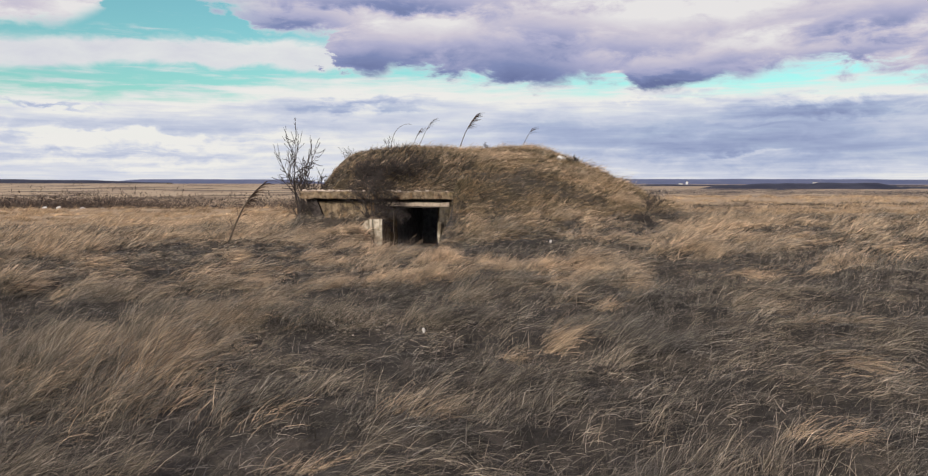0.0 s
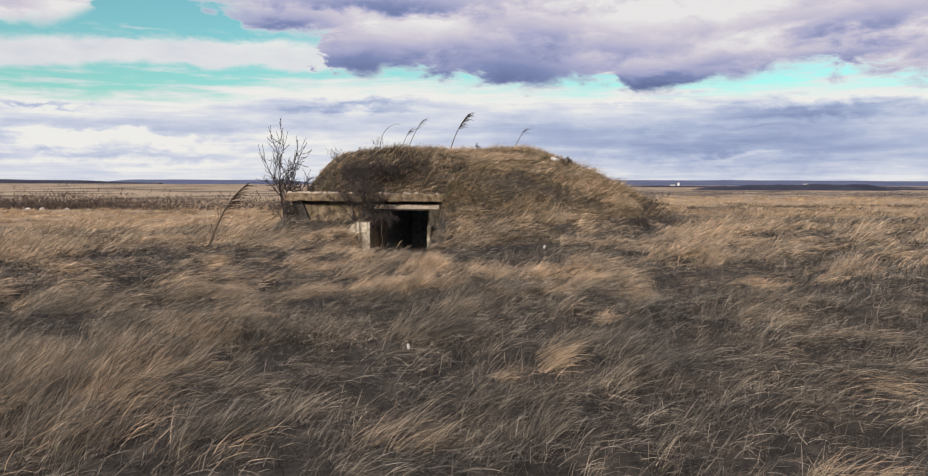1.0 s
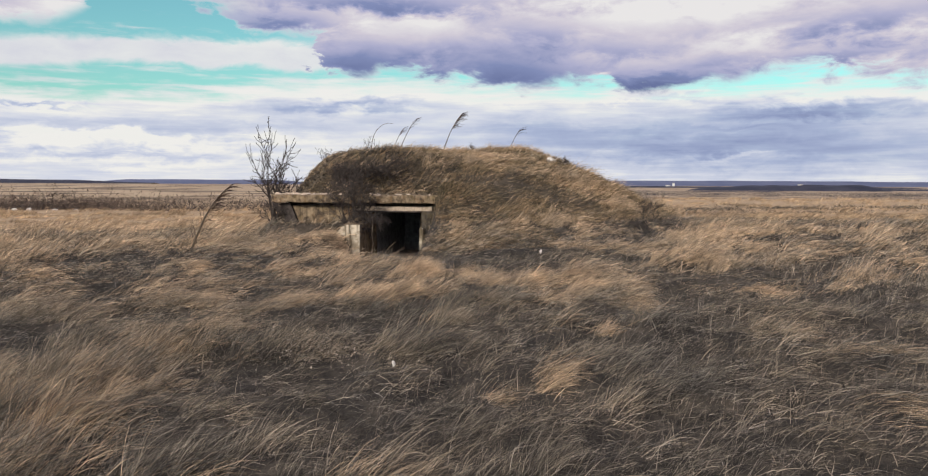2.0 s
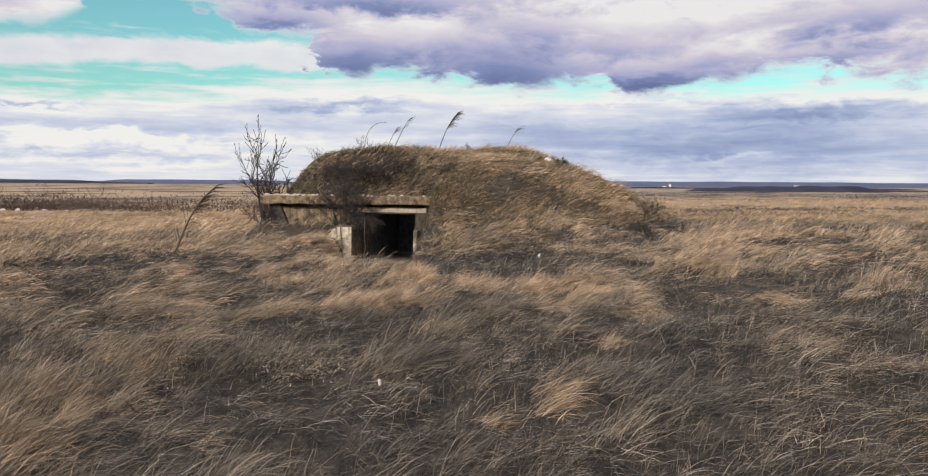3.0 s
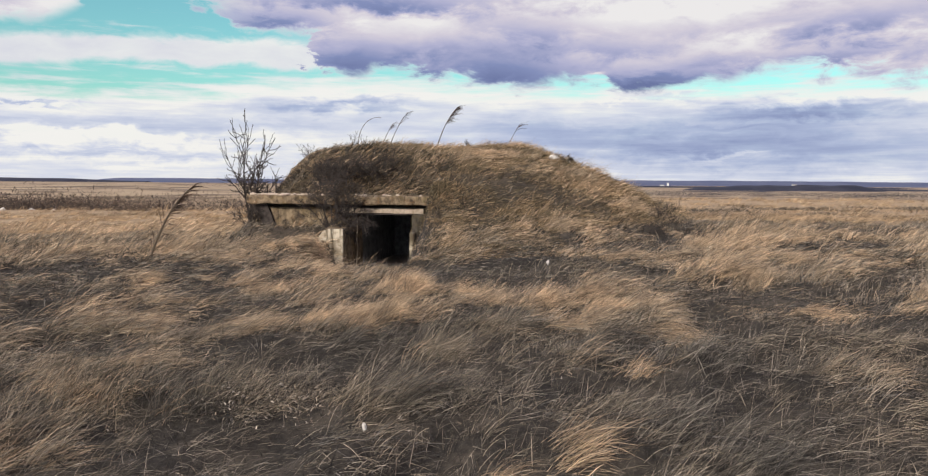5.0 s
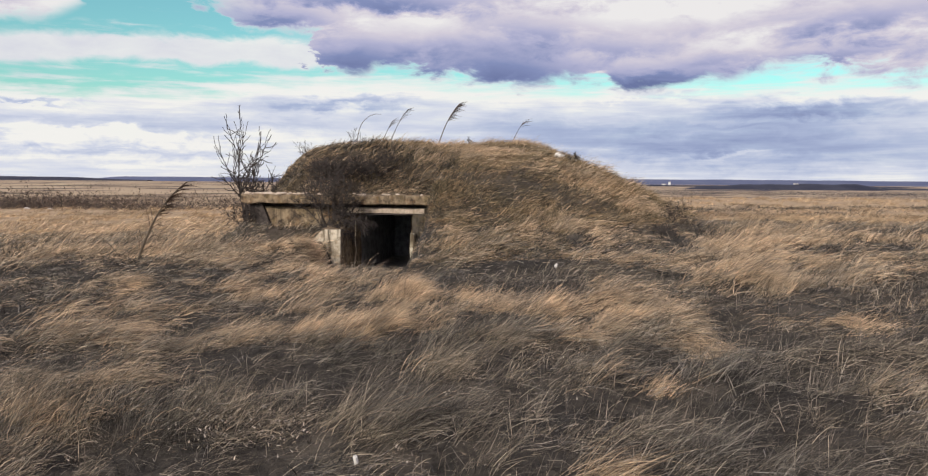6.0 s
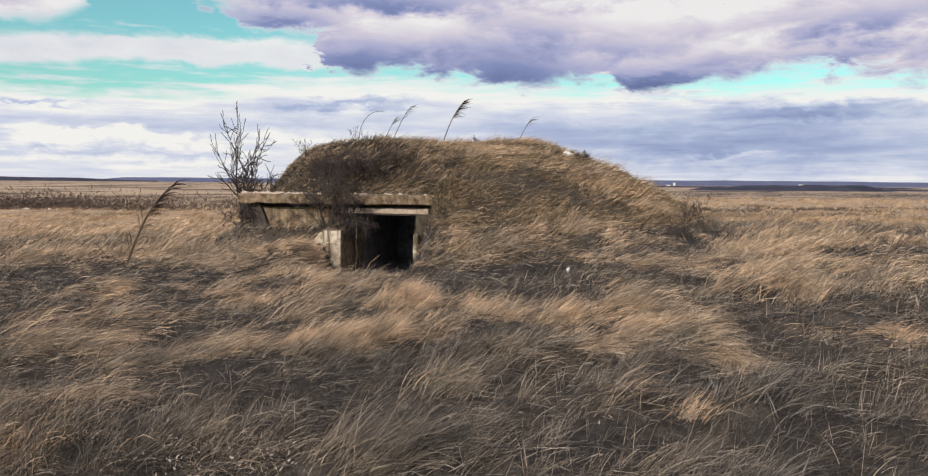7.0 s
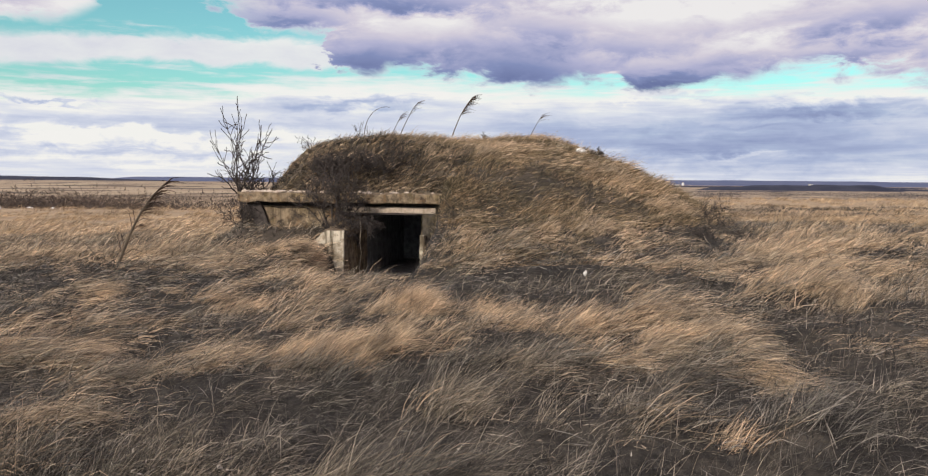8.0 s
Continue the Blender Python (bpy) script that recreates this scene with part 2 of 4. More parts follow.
WOOD = blade_material("bare_wood", [(0.0, (0.030, 0.031, 0.040)), (0.6, (0.055, 0.055, 0.070)), (1.0, (0.09, 0.088, 0.10))],
                      (0.8, 0.8, 0.85), (1.15, 1.1, 1.1), 0.03, 0.1)
PLUME = blade_material("reed_plume", [(0.0, (0.07, 0.05, 0.04)), (0.7, (0.14, 0.10, 0.075)), (1.0, (0.24, 0.18, 0.13))], (0.9, 0.9, 0.9), (1.1, 1, 1))
FLECK = blade_material("dry_leaf", [(0.0, (0.16, 0.12, 0.09)), (0.6, (0.34, 0.28, 0.22)), (1.0, (0.66, 0.60, 0.52))], (0.8, 0.8, 0.8), (1, 1, 1), 2.0)

BARK, t_, b_ = material("bark", 0.9)
bk = noise_node(t_, object_coord(t_), 14.0, 4.0, 0.65)
t_.links.new(ramp_node(t_, bk, [(0.3, (0.03, 0.024, 0.022)), (0.7, (0.09, 0.075, 0.068))]), b_.inputs["Base Color"])
bump(t_, b_, bk, 0.5, 0.01)

STALK, t_, b_ = material("reed_stalk", 0.6)
t_.links.new(ramp_node(t_, noise_node(t_, object_coord(t_), 8.0), [(0.3, (0.06, 0.046, 0.034)), (0.7, (0.15, 0.115, 0.08))]), b_.inputs["Base Color"])

SOIL, t_, b_ = material("soil_and_thatch", 0.95)
oc = object_coord(t_)
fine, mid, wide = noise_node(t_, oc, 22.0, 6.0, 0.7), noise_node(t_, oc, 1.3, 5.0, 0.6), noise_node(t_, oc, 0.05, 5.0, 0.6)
# near soil set close to black, deepening the gaps under the grass
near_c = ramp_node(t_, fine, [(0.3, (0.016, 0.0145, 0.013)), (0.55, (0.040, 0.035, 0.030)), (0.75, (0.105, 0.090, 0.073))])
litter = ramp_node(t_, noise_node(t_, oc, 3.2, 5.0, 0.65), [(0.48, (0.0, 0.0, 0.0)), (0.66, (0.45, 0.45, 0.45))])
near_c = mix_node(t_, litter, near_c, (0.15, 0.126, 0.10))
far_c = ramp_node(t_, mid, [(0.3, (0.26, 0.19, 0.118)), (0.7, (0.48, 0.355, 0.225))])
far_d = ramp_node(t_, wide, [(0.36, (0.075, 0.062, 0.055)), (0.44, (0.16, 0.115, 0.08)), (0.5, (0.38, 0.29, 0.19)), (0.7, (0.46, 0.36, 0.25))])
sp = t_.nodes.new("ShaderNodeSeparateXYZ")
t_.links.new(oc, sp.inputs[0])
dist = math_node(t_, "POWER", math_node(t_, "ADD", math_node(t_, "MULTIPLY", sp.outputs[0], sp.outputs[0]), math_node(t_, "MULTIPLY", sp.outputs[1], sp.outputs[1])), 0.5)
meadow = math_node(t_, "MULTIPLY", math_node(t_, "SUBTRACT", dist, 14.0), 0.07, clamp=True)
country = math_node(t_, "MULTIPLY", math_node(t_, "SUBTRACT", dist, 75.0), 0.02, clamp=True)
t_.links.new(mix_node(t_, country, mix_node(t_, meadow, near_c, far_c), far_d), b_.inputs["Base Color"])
bump(t_, b_, fine, 0.7, 0.03)


def concrete(name, light, dark, moss, streaks, rust=0.0):
    m, t, b = material(name, 0.92)
    o = object_coord(t)
    g = noise_node(t, o, 9.0, 7.0, 0.68)
    fine_g = noise_node(t, o, 90.0, 3.0, 0.6)
    base = ramp_node(t, g, [(0.38, dark), (0.57, light), (0.8, tuple(c * 1.25 for c in light))])
    mp = t.nodes.new("ShaderNodeMapping")
    mp.inputs["Scale"].default_value = (7.0, 7.0, 0.7)
    t.links.new(o, mp.inputs["Vector"])
    run = noise_node(t, mp.outputs[0], 1.6, 5.0, 0.6)
    stain = math_node(t, "MULTIPLY", math_node(t, "SUBTRACT", run, 0.50), 5.0 * streaks, clamp=True)
    base = mix_node(t, stain, base, tuple(c * 0.45 for c in dark))
    mo = math_node(t, "MULTIPLY", math_node(t, "SUBTRACT", noise_node(t, o, 3.2, 6.0, 0.7), 0.50), 7.0 * moss, clamp=True)
    base = mix_node(t, mo, base, (0.17, 0.125, 0.05))
    ru = math_node(t, "MULTIPLY", math_node(t, "SUBTRACT", noise_node(t, o, 5.5, 7.0, 0.75), 0.53), 6.0 * rust, clamp=True)
    base = mix_node(t, ru, base, (0.20, 0.115, 0.055))
    lm = t.nodes.new("ShaderNodeMapping")
    lm.inputs["Scale"].default_value = (9.0, 9.0, 1.4)
    lm.inputs["Location"].default_value = (3.1, 1.7, 0.4)
    t.links.new(o, lm.inputs["Vector"])
    lime = math_node(t, "MULTIPLY", math_node(t, "SUBTRACT", noise_node(t, lm.outputs[0], 1.3, 6.0, 0.7), 0.60), 9.0, clamp=True)
    base = mix_node(t, math_node(t, "MULTIPLY", lime, 0.7), base, tuple(min(c * 1.9, 0.7) for c in light))
    chip = math_node(t, "MULTIPLY", math_node(t, "SUBTRACT", noise_node(t, o, 16.0, 4.0, 0.6), 0.66), 14.0, clamp=True)
    base = mix_node(t, chip, base, tuple(min(c * 1.7, 0.8) for c in light))
    t.links.new(base, b.inputs["Base Color"])
    bump(t, b, math_node(t, "ADD", g, math_node(t, "MULTIPLY", fine_g, 0.3)), 0.6, 0.012)
    return m


CONCRETE = concrete("weathered_concrete", (0.28, 0.212, 0.14), (0.07, 0.053, 0.04), 0.45, 0.8, 1.1)
LINTEL = concrete("pale_concrete", (0.56, 0.46, 0.37), (0.33, 0.26, 0.20), 0.15, 0.4)
PLASTER = concrete("streaked_whitewash", (0.60, 0.53, 0.42), (0.26, 0.21, 0.15), 0.2, 1.5, 0.15)
# jamb concrete darkened: the shade of the doorway is in its colour
JAMB = concrete("shade_dark_concrete", (0.095, 0.082, 0.068), (0.04, 0.034, 0.028), 0.4, 1.0)
# passage grey raised: haze lifting the doorway's black is in the colour
INSIDE = concrete("haze_lifted_concrete", (0.40, 0.40, 0.41), (0.22, 0.22, 0.225), 0.0, 0.4)
STONE, t_, b_ = material("pale_stone", 0.85)
sn = noise_node(t_, object_coord(t_), 18.0, 6.0, 0.65)
t_.links.new(ramp_node(t_, sn, [(0.3, (0.42, 0.39, 0.36)), (0.6, (0.75, 0.72, 0.68))]), b_.inputs["Base Color"])
bump(t_, b_, sn, 0.5, 0.02)
# far hills: the blue of distance haze is put into both colours
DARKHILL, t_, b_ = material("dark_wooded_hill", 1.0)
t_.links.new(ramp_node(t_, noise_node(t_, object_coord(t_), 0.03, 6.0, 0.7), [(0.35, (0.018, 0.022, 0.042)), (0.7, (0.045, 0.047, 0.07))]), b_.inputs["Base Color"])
HILL, t_, b_ = material("haze_blue_hill", 1.0)
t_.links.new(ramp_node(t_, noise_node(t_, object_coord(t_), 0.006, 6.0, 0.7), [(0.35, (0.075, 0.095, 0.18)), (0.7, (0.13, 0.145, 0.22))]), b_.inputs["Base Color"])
WALLWHITE, t_, b_ = material("white_render", 0.8)
t_.links.new(ramp_node(t_, noise_node(t_, object_coord(t_), 0.4), [(0.3, (0.66, 0.66, 0.66)), (0.7, (0.82, 0.82, 0.82))]), b_.inputs["Base Color"])
ROOFGREY, t_, b_ = material("grey_roofing", 0.8)
t_.links.new(ramp_node(t_, noise_node(t_, object_coord(t_), 0.4), [(0.3, (0.25, 0.24, 0.25)), (0.7, (0.4, 0.39, 0.4))]), b_.inputs["Base Color"])


# ---- ground ----
rng = np.random.default_rng(7)


def value_noise(x, y, seed):
    xi, yi = np.floor(x), np.floor(y)
    fx, fy = x - xi, y - yi
    fx, fy = fx * fx * (3 - 2 * fx), fy * fy * (3 - 2 * fy)

    def h(a, b):
        s = np.sin(a * 127.1 + b * 311.7 + seed * 74.7) * 43758.5453
        return s - np.floor(s)
    return (h(xi, yi) * (1 - fx) + h(xi + 1, yi) * fx) * (1 - fy) + (h(xi, yi + 1) * (1 - fx) + h(xi + 1, yi + 1) * fx) * fy


def fbm(x, y, seed, octaves=3):
    s, a = 0, 0.5
    for k in range(octaves):
        s, a, x, y = s + a * value_noise(x, y, seed + k), a * 0.5, x * 2.03, y * 2.03
    return s / (1 - 0.5 ** octaves)


def step01(a, b, x):
    s = np.clip((x - a) / (b - a), 0, 1)
    return s * s * (3 - 2 * s)


# the bunker's own axes: u along its front to the left, v inwards, from the roof slab's front corner
BU = math.radians(170)
BO = (-0.33, 15.4)
UX, UY = math.cos(BU), math.sin(BU)
VX, VY = UY, -UX
SLAB_BOTTOM, SLAB_TOP = 0.97, 1.125


def to_uv(x, y):
    return (x - BO[0]) * UX + (y - BO[1]) * UY, (x - BO[0]) * VX + (y - BO[1]) * VY


def from_uv(u, v, z=0.0):
    return Vector((BO[0] + u * UX + v * VX, BO[1] + u * UY + v * VY, z))


RIGHT_Y = (-4500, -300, -40, 0, 3, 5, 8, 11, 14, 19, 25, 40, 62, 95, 150, 260, 420, 1000, 4600)
RIGHT_Z = (-30, -6, -0.5, -0.12, -0.08, -0.02, 0.15, 0.36, 0.45, 0.45, 0.24, 0.22, 0.10, -1.6, -3.2, -4.2, -5.5, -9, -22)
LEFT_Y = (-4500, -300, -40, 0, 3, 5, 8, 11, 14, 19, 23, 28, 35, 44, 58, 80, 120, 250, 420, 520, 1000, 4600)
LEFT_Z = (-30, -6, -0.5, -0.12, -0.08, -0.02, 0.15, 0.36, 0.45, 0.42, 0.36, 0.34, 0.10, -0.8, -1.35, -1.4, -1.1, -1.0, -1.2, -1.8, -9, -40)


def tussock(x, y):
    """Hummocks of grass, a hand's breadth high."""
    return fbm(x * 2.3, y * 2.9, 43, 2)


def ground_z(x, y):
    x, y = np.asarray(x, float), np.asarray(y, float)
    side = step01(-0.18, 0.12, x / np.maximum(np.abs(y), 8.0))
    z = np.interp(y, RIGHT_Y, RIGHT_Z) * side + np.interp(y, LEFT_Y, LEFT_Z) * (1 - side)
    z = z + 0.024 * np.clip(x, -9, 5) * step01(2, 8, y) * (1 - step01(20, 40, y))
    z = z + 0.10 * (fbm(x * 0.55, y * 0.55, 3) - 0.5) * step01(1500, 60, np.abs(y)) + 0.05 * (fbm(x * 2.1, y * 2.1, 5) - 0.5)
    z = z + 0.20 * (tussock(x, y) - 0.5) * step01(-14, -11, -np.abs(y)) * step01(-14, -9, -np.abs(x))
    z = z - 0.13 * np.exp(-((x + 1.05) / 0.9) ** 2 - ((y - 12.4) / 1.6) ** 2)
    # mound
    dx_, dy_ = x + 0.1, y - 18.8
    rx, ry = np.where(dx_ < 0, 3.95, 5.5), np.where(dy_ < 0, 7.0, 6.0)
    ax, ay = np.abs(dx_ / rx), np.abs(dy_ / ry)
    r = (ax ** 2.2 + ay ** 2.2) ** (1 / 2.2)
    share = ax ** 2 / np.maximum(ax ** 2 + ay ** 2, 1e-6)
    w = np.where(dx_ < 0, 0.42, 0.74) * share + np.where(dy_ < 0, 0.95, 0.8) * (1 - share)
    lump = (fbm(x * 0.9, y * 0.9, 11) - 0.5) * 0.12
    m = 1.56 * step01(0, 1, np.clip((1 - r + lump) / w, 0, 1))
    z = z + m
    # the front of the bunker: a hollow before the door, a bank before the wall, the earth cut back behind the slab
    u, v = to_uv(x, y)
    uu = u - 0.15 * np.minimum(v, 0)
    along = step01(-0.14, 0.02, uu) * (1 - step01(2.95, 3.3, u))
    bank_z = 0.60 - 0.32 * step01(-0.55, -1.4, v) - 0.26 * np.exp(-((u - 1.74) / 0.34) ** 2 - ((v + 1.05) / 0.45) ** 2)
    hollow = (1 - step01(1.12, 1.42, u)) * step01(-0.02, 0.10, uu)
    front = bank_z * (1 - hollow) - 0.10 * hollow
    behind = SLAB_TOP - 0.06 + np.clip(v - 0.42, 0, 5) * 0.95 + 0.06 * (fbm(x * 5.0, y * 5.0, 91) - 0.5)
    cap = np.where(v < 0.50, front, behind)
    reach = along * step01(-2.2, -0.9, v) * (1 - hollow) + along * hollow * step01(-3.6, -1.2, v)
    z = np.where(z > cap, z * (1 - reach) + cap * reach, z)
    return z


def spaced(fine_a, fine_b, step, far_a, far_b, grow=1.16):
    out = list(np.arange(fine_a, fine_b + 1e-6, step))
    p, s = fine_b, step
    while p < far_b:
        s *= grow
        p += s
        out.append(min(p, far_b))
    p, s = fine_a, step
    while p > far_a:
        s *= grow
        p -= s
        out.insert(0, max(p, far_a))
    return np.array(out)


def mesh_from(name, verts, faces):
    """A mesh from arrays: faces is an (n, 3) or (n, 4) array."""
    me = bpy.data.meshes.new(name)
    n, k = faces.shape
    me.vertices.add(len(verts))
    me.vertices.foreach_set("co", np.ascontiguousarray(verts, np.float32).ravel())
    me.loops.add(n * k)
    me.loops.foreach_set("vertex_index", np.ascontiguousarray(faces, np.int32).ravel())
    me.polygons.add(n)
    me.polygons.foreach_set("loop_start", np.arange(n, dtype=np.int32) * k)
    me.update(calc_edges=True)
    return me


gx, gy = spaced(-8, 8, 0.09, -4500, 4500, 1.22), spaced(-3, 25, 0.1, -4500, 4600, 1.2)
GX, GY = np.meshgrid(gx, gy)
GZ = ground_z(GX, GY)
idx = np.arange(GX.size).reshape(GX.shape)
quads = np.stack([idx[:-1, :-1], idx[:-1, 1:], idx[1:, 1:], idx[1:, :-1]], -1).reshape(-1, 4)
# leave out the earth that would close the doorway
cu, cv = to_uv((GX[:-1, :-1] + 0.05).ravel(), (GY[:-1, :-1] + 0.05).ravel())
keep = ~((cu > 0.20) & (cu < 1.25) & (cv > 0.32) & (cv < 0.66))
ground_mesh = mesh_from("ground", np.stack([GX.ravel(), GY.ravel(), GZ.ravel()], -1), quads[keep])
ground_mesh.polygons.foreach_set("use_smooth", np.ones(len(ground_mesh.polygons), bool))
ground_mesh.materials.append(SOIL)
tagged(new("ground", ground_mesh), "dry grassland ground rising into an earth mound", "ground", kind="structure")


# ---- building helpers ----
def part(name, bm, mat, parent, label=""):
    me = bpy.data.meshes.new(name)
    bm.to_mesh(me)
    bm.free()
    me.materials.append(mat)
    ob = new(name, me)
    if parent is not None:
        ob.parent = parent
    if label:
        ob["label"] = label
    return ob


def empty(name, place, label, category, group="", turn=0.0):
    ob = new(name)
    ob.empty_display_size = 0.1
    ob.matrix_world = Matrix.Translation(place) @ Matrix.Rotation(turn, 4, "Z")
    return tagged(ob, label, category, group)


def worn_box(u0, u1, v0, v1, z0, z1, cut=0.2, wear=0.012, bevel=0.015, shape=None):
    """A cast block in the bunker's axes with chipped, slightly uneven faces. shape moves its points."""
    bm = bmesh.new()
    nu, nv, nz = (max(1, int(round(abs(b - a) / cut))) for a, b in ((u0, u1), (v0, v1), (z0, z1)))
    bmesh.ops.create_cube(bm, size=1.0)
    bmesh.ops.scale(bm, vec=(u1 - u0, v1 - v0, z1 - z0), verts=bm.verts)
    bmesh.ops.translate(bm, vec=((u0 + u1) / 2, (v0 + v1) / 2, (z0 + z1) / 2), verts=bm.verts)
    for axis, n, a, b in ((0, nu, u0, u1), (1, nv, v0, v1), (2, nz, z0, z1)):
        for k in range(1, n):
            co, no = [0, 0, 0], [0, 0, 0]
            co[axis], no[axis] = a + (b - a) * k / n, 1
            bmesh.ops.bisect_plane(bm, geom=bm.verts[:] + bm.edges[:] + bm.faces[:], plane_co=co, plane_no=no)
    sharp = [e for e in bm.edges if len(e.link_faces) == 2 and e.calc_face_angle(0) > 0.5]
    bmesh.ops.bevel(bm, geom=sharp, offset=bevel, segments=2, affect="EDGES", profile=0.6)
    for vert in bm.verts:
        p = vert.co * 5.0
        vert.co += Vector((noise.noise(p), noise.noise(p + Vector((7, 3, 1))), noise.noise(p + Vector((2, 9, 5))))) * wear
        if shape:
            vert.co = Vector(shape(*vert.co))
        vert.co.y = -vert.co.y      # the bunker's v runs against the right-handed turn of u
    bmesh.ops.recalc_face_normals(bm, faces=bm.faces)
    return bm


# ---- bunker ----
bunker = empty("bunker", (BO[0], BO[1], 0), "weathered concrete bunker entrance built into a grassy mound", "bunker", turn=BU)
part("roof_slab", worn_box(-0.30, 3.06, 0.0, 0.85, SLAB_BOTTOM + 0.012, SLAB_TOP, 0.09, 0.026, 0.018), CONCRETE, bunker, "mossy concrete roof slab with chipped edges")
part("lintel", worn_box(0.02, 1.50, 0.12, 0.36, 0.838, 0.928, 0.15, 0.006), LINTEL, bunker, "pale concrete lintel")
# thin strip added where a dark line runs beneath the lintel
part("lintel_dark_strip", worn_box(0.20, 1.45, 0.12, 0.30, 0.816, 0.834, 0.2, 0.004, 0.004), BARK, bunker, "thin dark strip under the lintel")
# dark strip added in the gap under the slab for its shadow line
part("shadow_gap_strip", worn_box(0.0, 2.8, 0.28, 0.7, 0.920, SLAB_BOTTOM + 0.01, 0.3, 0.004, 0.005), BARK, bunker)
part("front_wall", worn_box(1.40, 2.72, 0.16, 0.40, 0.0, 0.922, 0.15, 0.012), CONCRETE, bunker, "mossy front wall")
part("back_wall", worn_box(1.40, 2.9, 0.42, 0.62, 0.0, 0.96, 0.3, 0.01), INSIDE, bunker)
# end post in dark bark: the shade below the slab end is in its colour
part("end_post", worn_box(2.72, 2.94, 0.10, 0.30, 0.3, 0.965, 0.15, 0.01, 0.015, lambda u, v, z: (u - (0.95 - z) * 0.4, v, z)), BARK, bunker, "leaning end post with its shade in the colour")


def wing(u, v, z):
    k = min(max((0.34 - v) / 1.1, 0), 1)       # the top runs down towards the front
    top = 0.80 - 0.18 * k ** 0.6
    return u, v, z * top


part("wing_wall", worn_box(1.12, 1.44, -0.76, 0.34, -0.3, 1.0, 0.12, 0.012, 0.02, wing), CONCRETE, bunker, "soil-stained concrete wing wall")
part("wing_face", worn_box(1.115, 1.80, -0.80, -0.755, -0.3, 0.625, 0.06, 0.012, 0.006, lambda u, v, z: (u, v, -0.3 + (z + 0.3) * (1 - 0.62 * max(u - 1.40, 0) / 0.5))), PLASTER, bunker, "whitewashed wall end with dark streaks")
part("jamb", worn_box(-0.32, 0.22, 0.12, 0.42, -0.3, 0.843, 0.15, 0.01), JAMB, bunker, "concrete door jamb with recess shade in its colour")
part("jamb_stub", worn_box(0.15, 0.225, -0.03, 0.10, -0.3, 0.54, 0.12, 0.014), PLASTER, bunker, "broken pale jamb stub")
part("inner_jamb", worn_box(0.24, 0.34, 0.55, 0.80, -0.3, 0.844, 0.2, 0.01), CONCRETE, bunker)
part("side_wall", worn_box(-0.10, 0.16, 0.43, 3.2, -0.3, 0.96, 0.4, 0.01), INSIDE, bunker)
part("side_wall", worn_box(1.27, 1.38, 0.41, 3.2, -0.3, 0.96, 0.4, 0.01), INSIDE, bunker)
part("rear_wall", worn_box(-0.1, 1.40, 3.2, 3.4, -0.3, 0.96, 0.4, 0.01), INSIDE, bunker)
part("passage_floor", worn_box(-0.05, 1.36, 0.30, 3.3, -0.4, -0.14, 0.4, 0.01), INSIDE, bunker)
part("passage_ceiling", worn_box(-0.1, 1.4, 0.86, 3.4, 0.96, 1.06, 0.4, 0.01), INSIDE, bunker)


# ---- dry grass ----
def blades(name, roots, turn, length, bend0, bend1, width, segs, mat, label, category):
    """Many tapered stalks in one mesh. turn: way they lean; bend0, bend1: lean from upright at root and tip, radians."""
    n = len(roots)
    d = np.stack([np.cos(turn), np.sin(turn), np.zeros(n)], -1)
    axis = rng.normal(size=(n, 3))
    mid_b = (bend0 + bend1) / 2
    tang = d * np.sin(mid_b)[:, None]
    tang[:, 2] += np.cos(mid_b)
    side = np.cross(tang, axis)
    side /= np.maximum(np.linalg.norm(side, axis=1), 1e-6)[:, None]
    rows, p = [], roots.astype(float).copy()
    for k in range(segs + 1):
        f = k / segs
        if k:
            b = bend0 + (bend1 - bend0) * (k - 0.5) / segs
            s = length / segs
            p = p + d * (np.sin(b) * s)[:, None]
            p[:, 2] += np.cos(b) * s
        if k < segs:
            wk = (width * (1 - 0.55 * f) * 0.5)[:, None]
            rows += [p - side * wk, p + side * wk]
        else:
            rows.append(p)
    verts = np.stack(rows, 1)
    per = 2 * segs + 1
    tris = []
    for k in range(segs - 1):
        a = 2 * k
        tris += [(a, a + 1, a + 3), (a, a + 3, a + 2)]
    tris.append((2 * segs - 2, 2 * segs - 1, 2 * segs))
    faces = (np.arange(n)[:, None, None] * per + np.array(tris)[None]).reshape(-1, 3)
    me = mesh_from(name, verts.reshape(-1, 3), faces)
    me.materials.append(mat)
    return tagged(new(name, me), label, category, kind="stuff")


def open_ground(x, y):
    """Where grass can root: not under the roof, nor in the doorway."""
    u, v = to_uv(x, y)
    under = (u > -0.02) & (u < 3.03) & (v > -0.03) & (v < 0.50)
    door = (u > 0.06) & (u < 1.40) & (v > -0.55) & (v < 0.45)
    wall = (u > 1.05) & (u < 1.56) & (v > -0.86) & (v < 0.4)
    return ~(under | door | wall)


def wind(x, y):
    """The way the grass lies, drifting about +x."""
    return (fbm(x * 0.7, y * 0.7, 21, 2) - 0.5) * 1.5 + (fbm(x * 2.3, y * 2.3, 22, 2) - 0.5) * 0.9 - 0.10


def lie(x, y):
    """0 where it stands, 1 where it lies flat."""
    return np.clip((fbm(x * 0.85 + 40, y * 0.85, 31, 2) - 0.3) * 2.2, 0, 1)


def sward(x, y):
    """Thick and thin patches of grass."""
    return fbm(x * 0.75 + 9, y * 0.85, 41, 3)


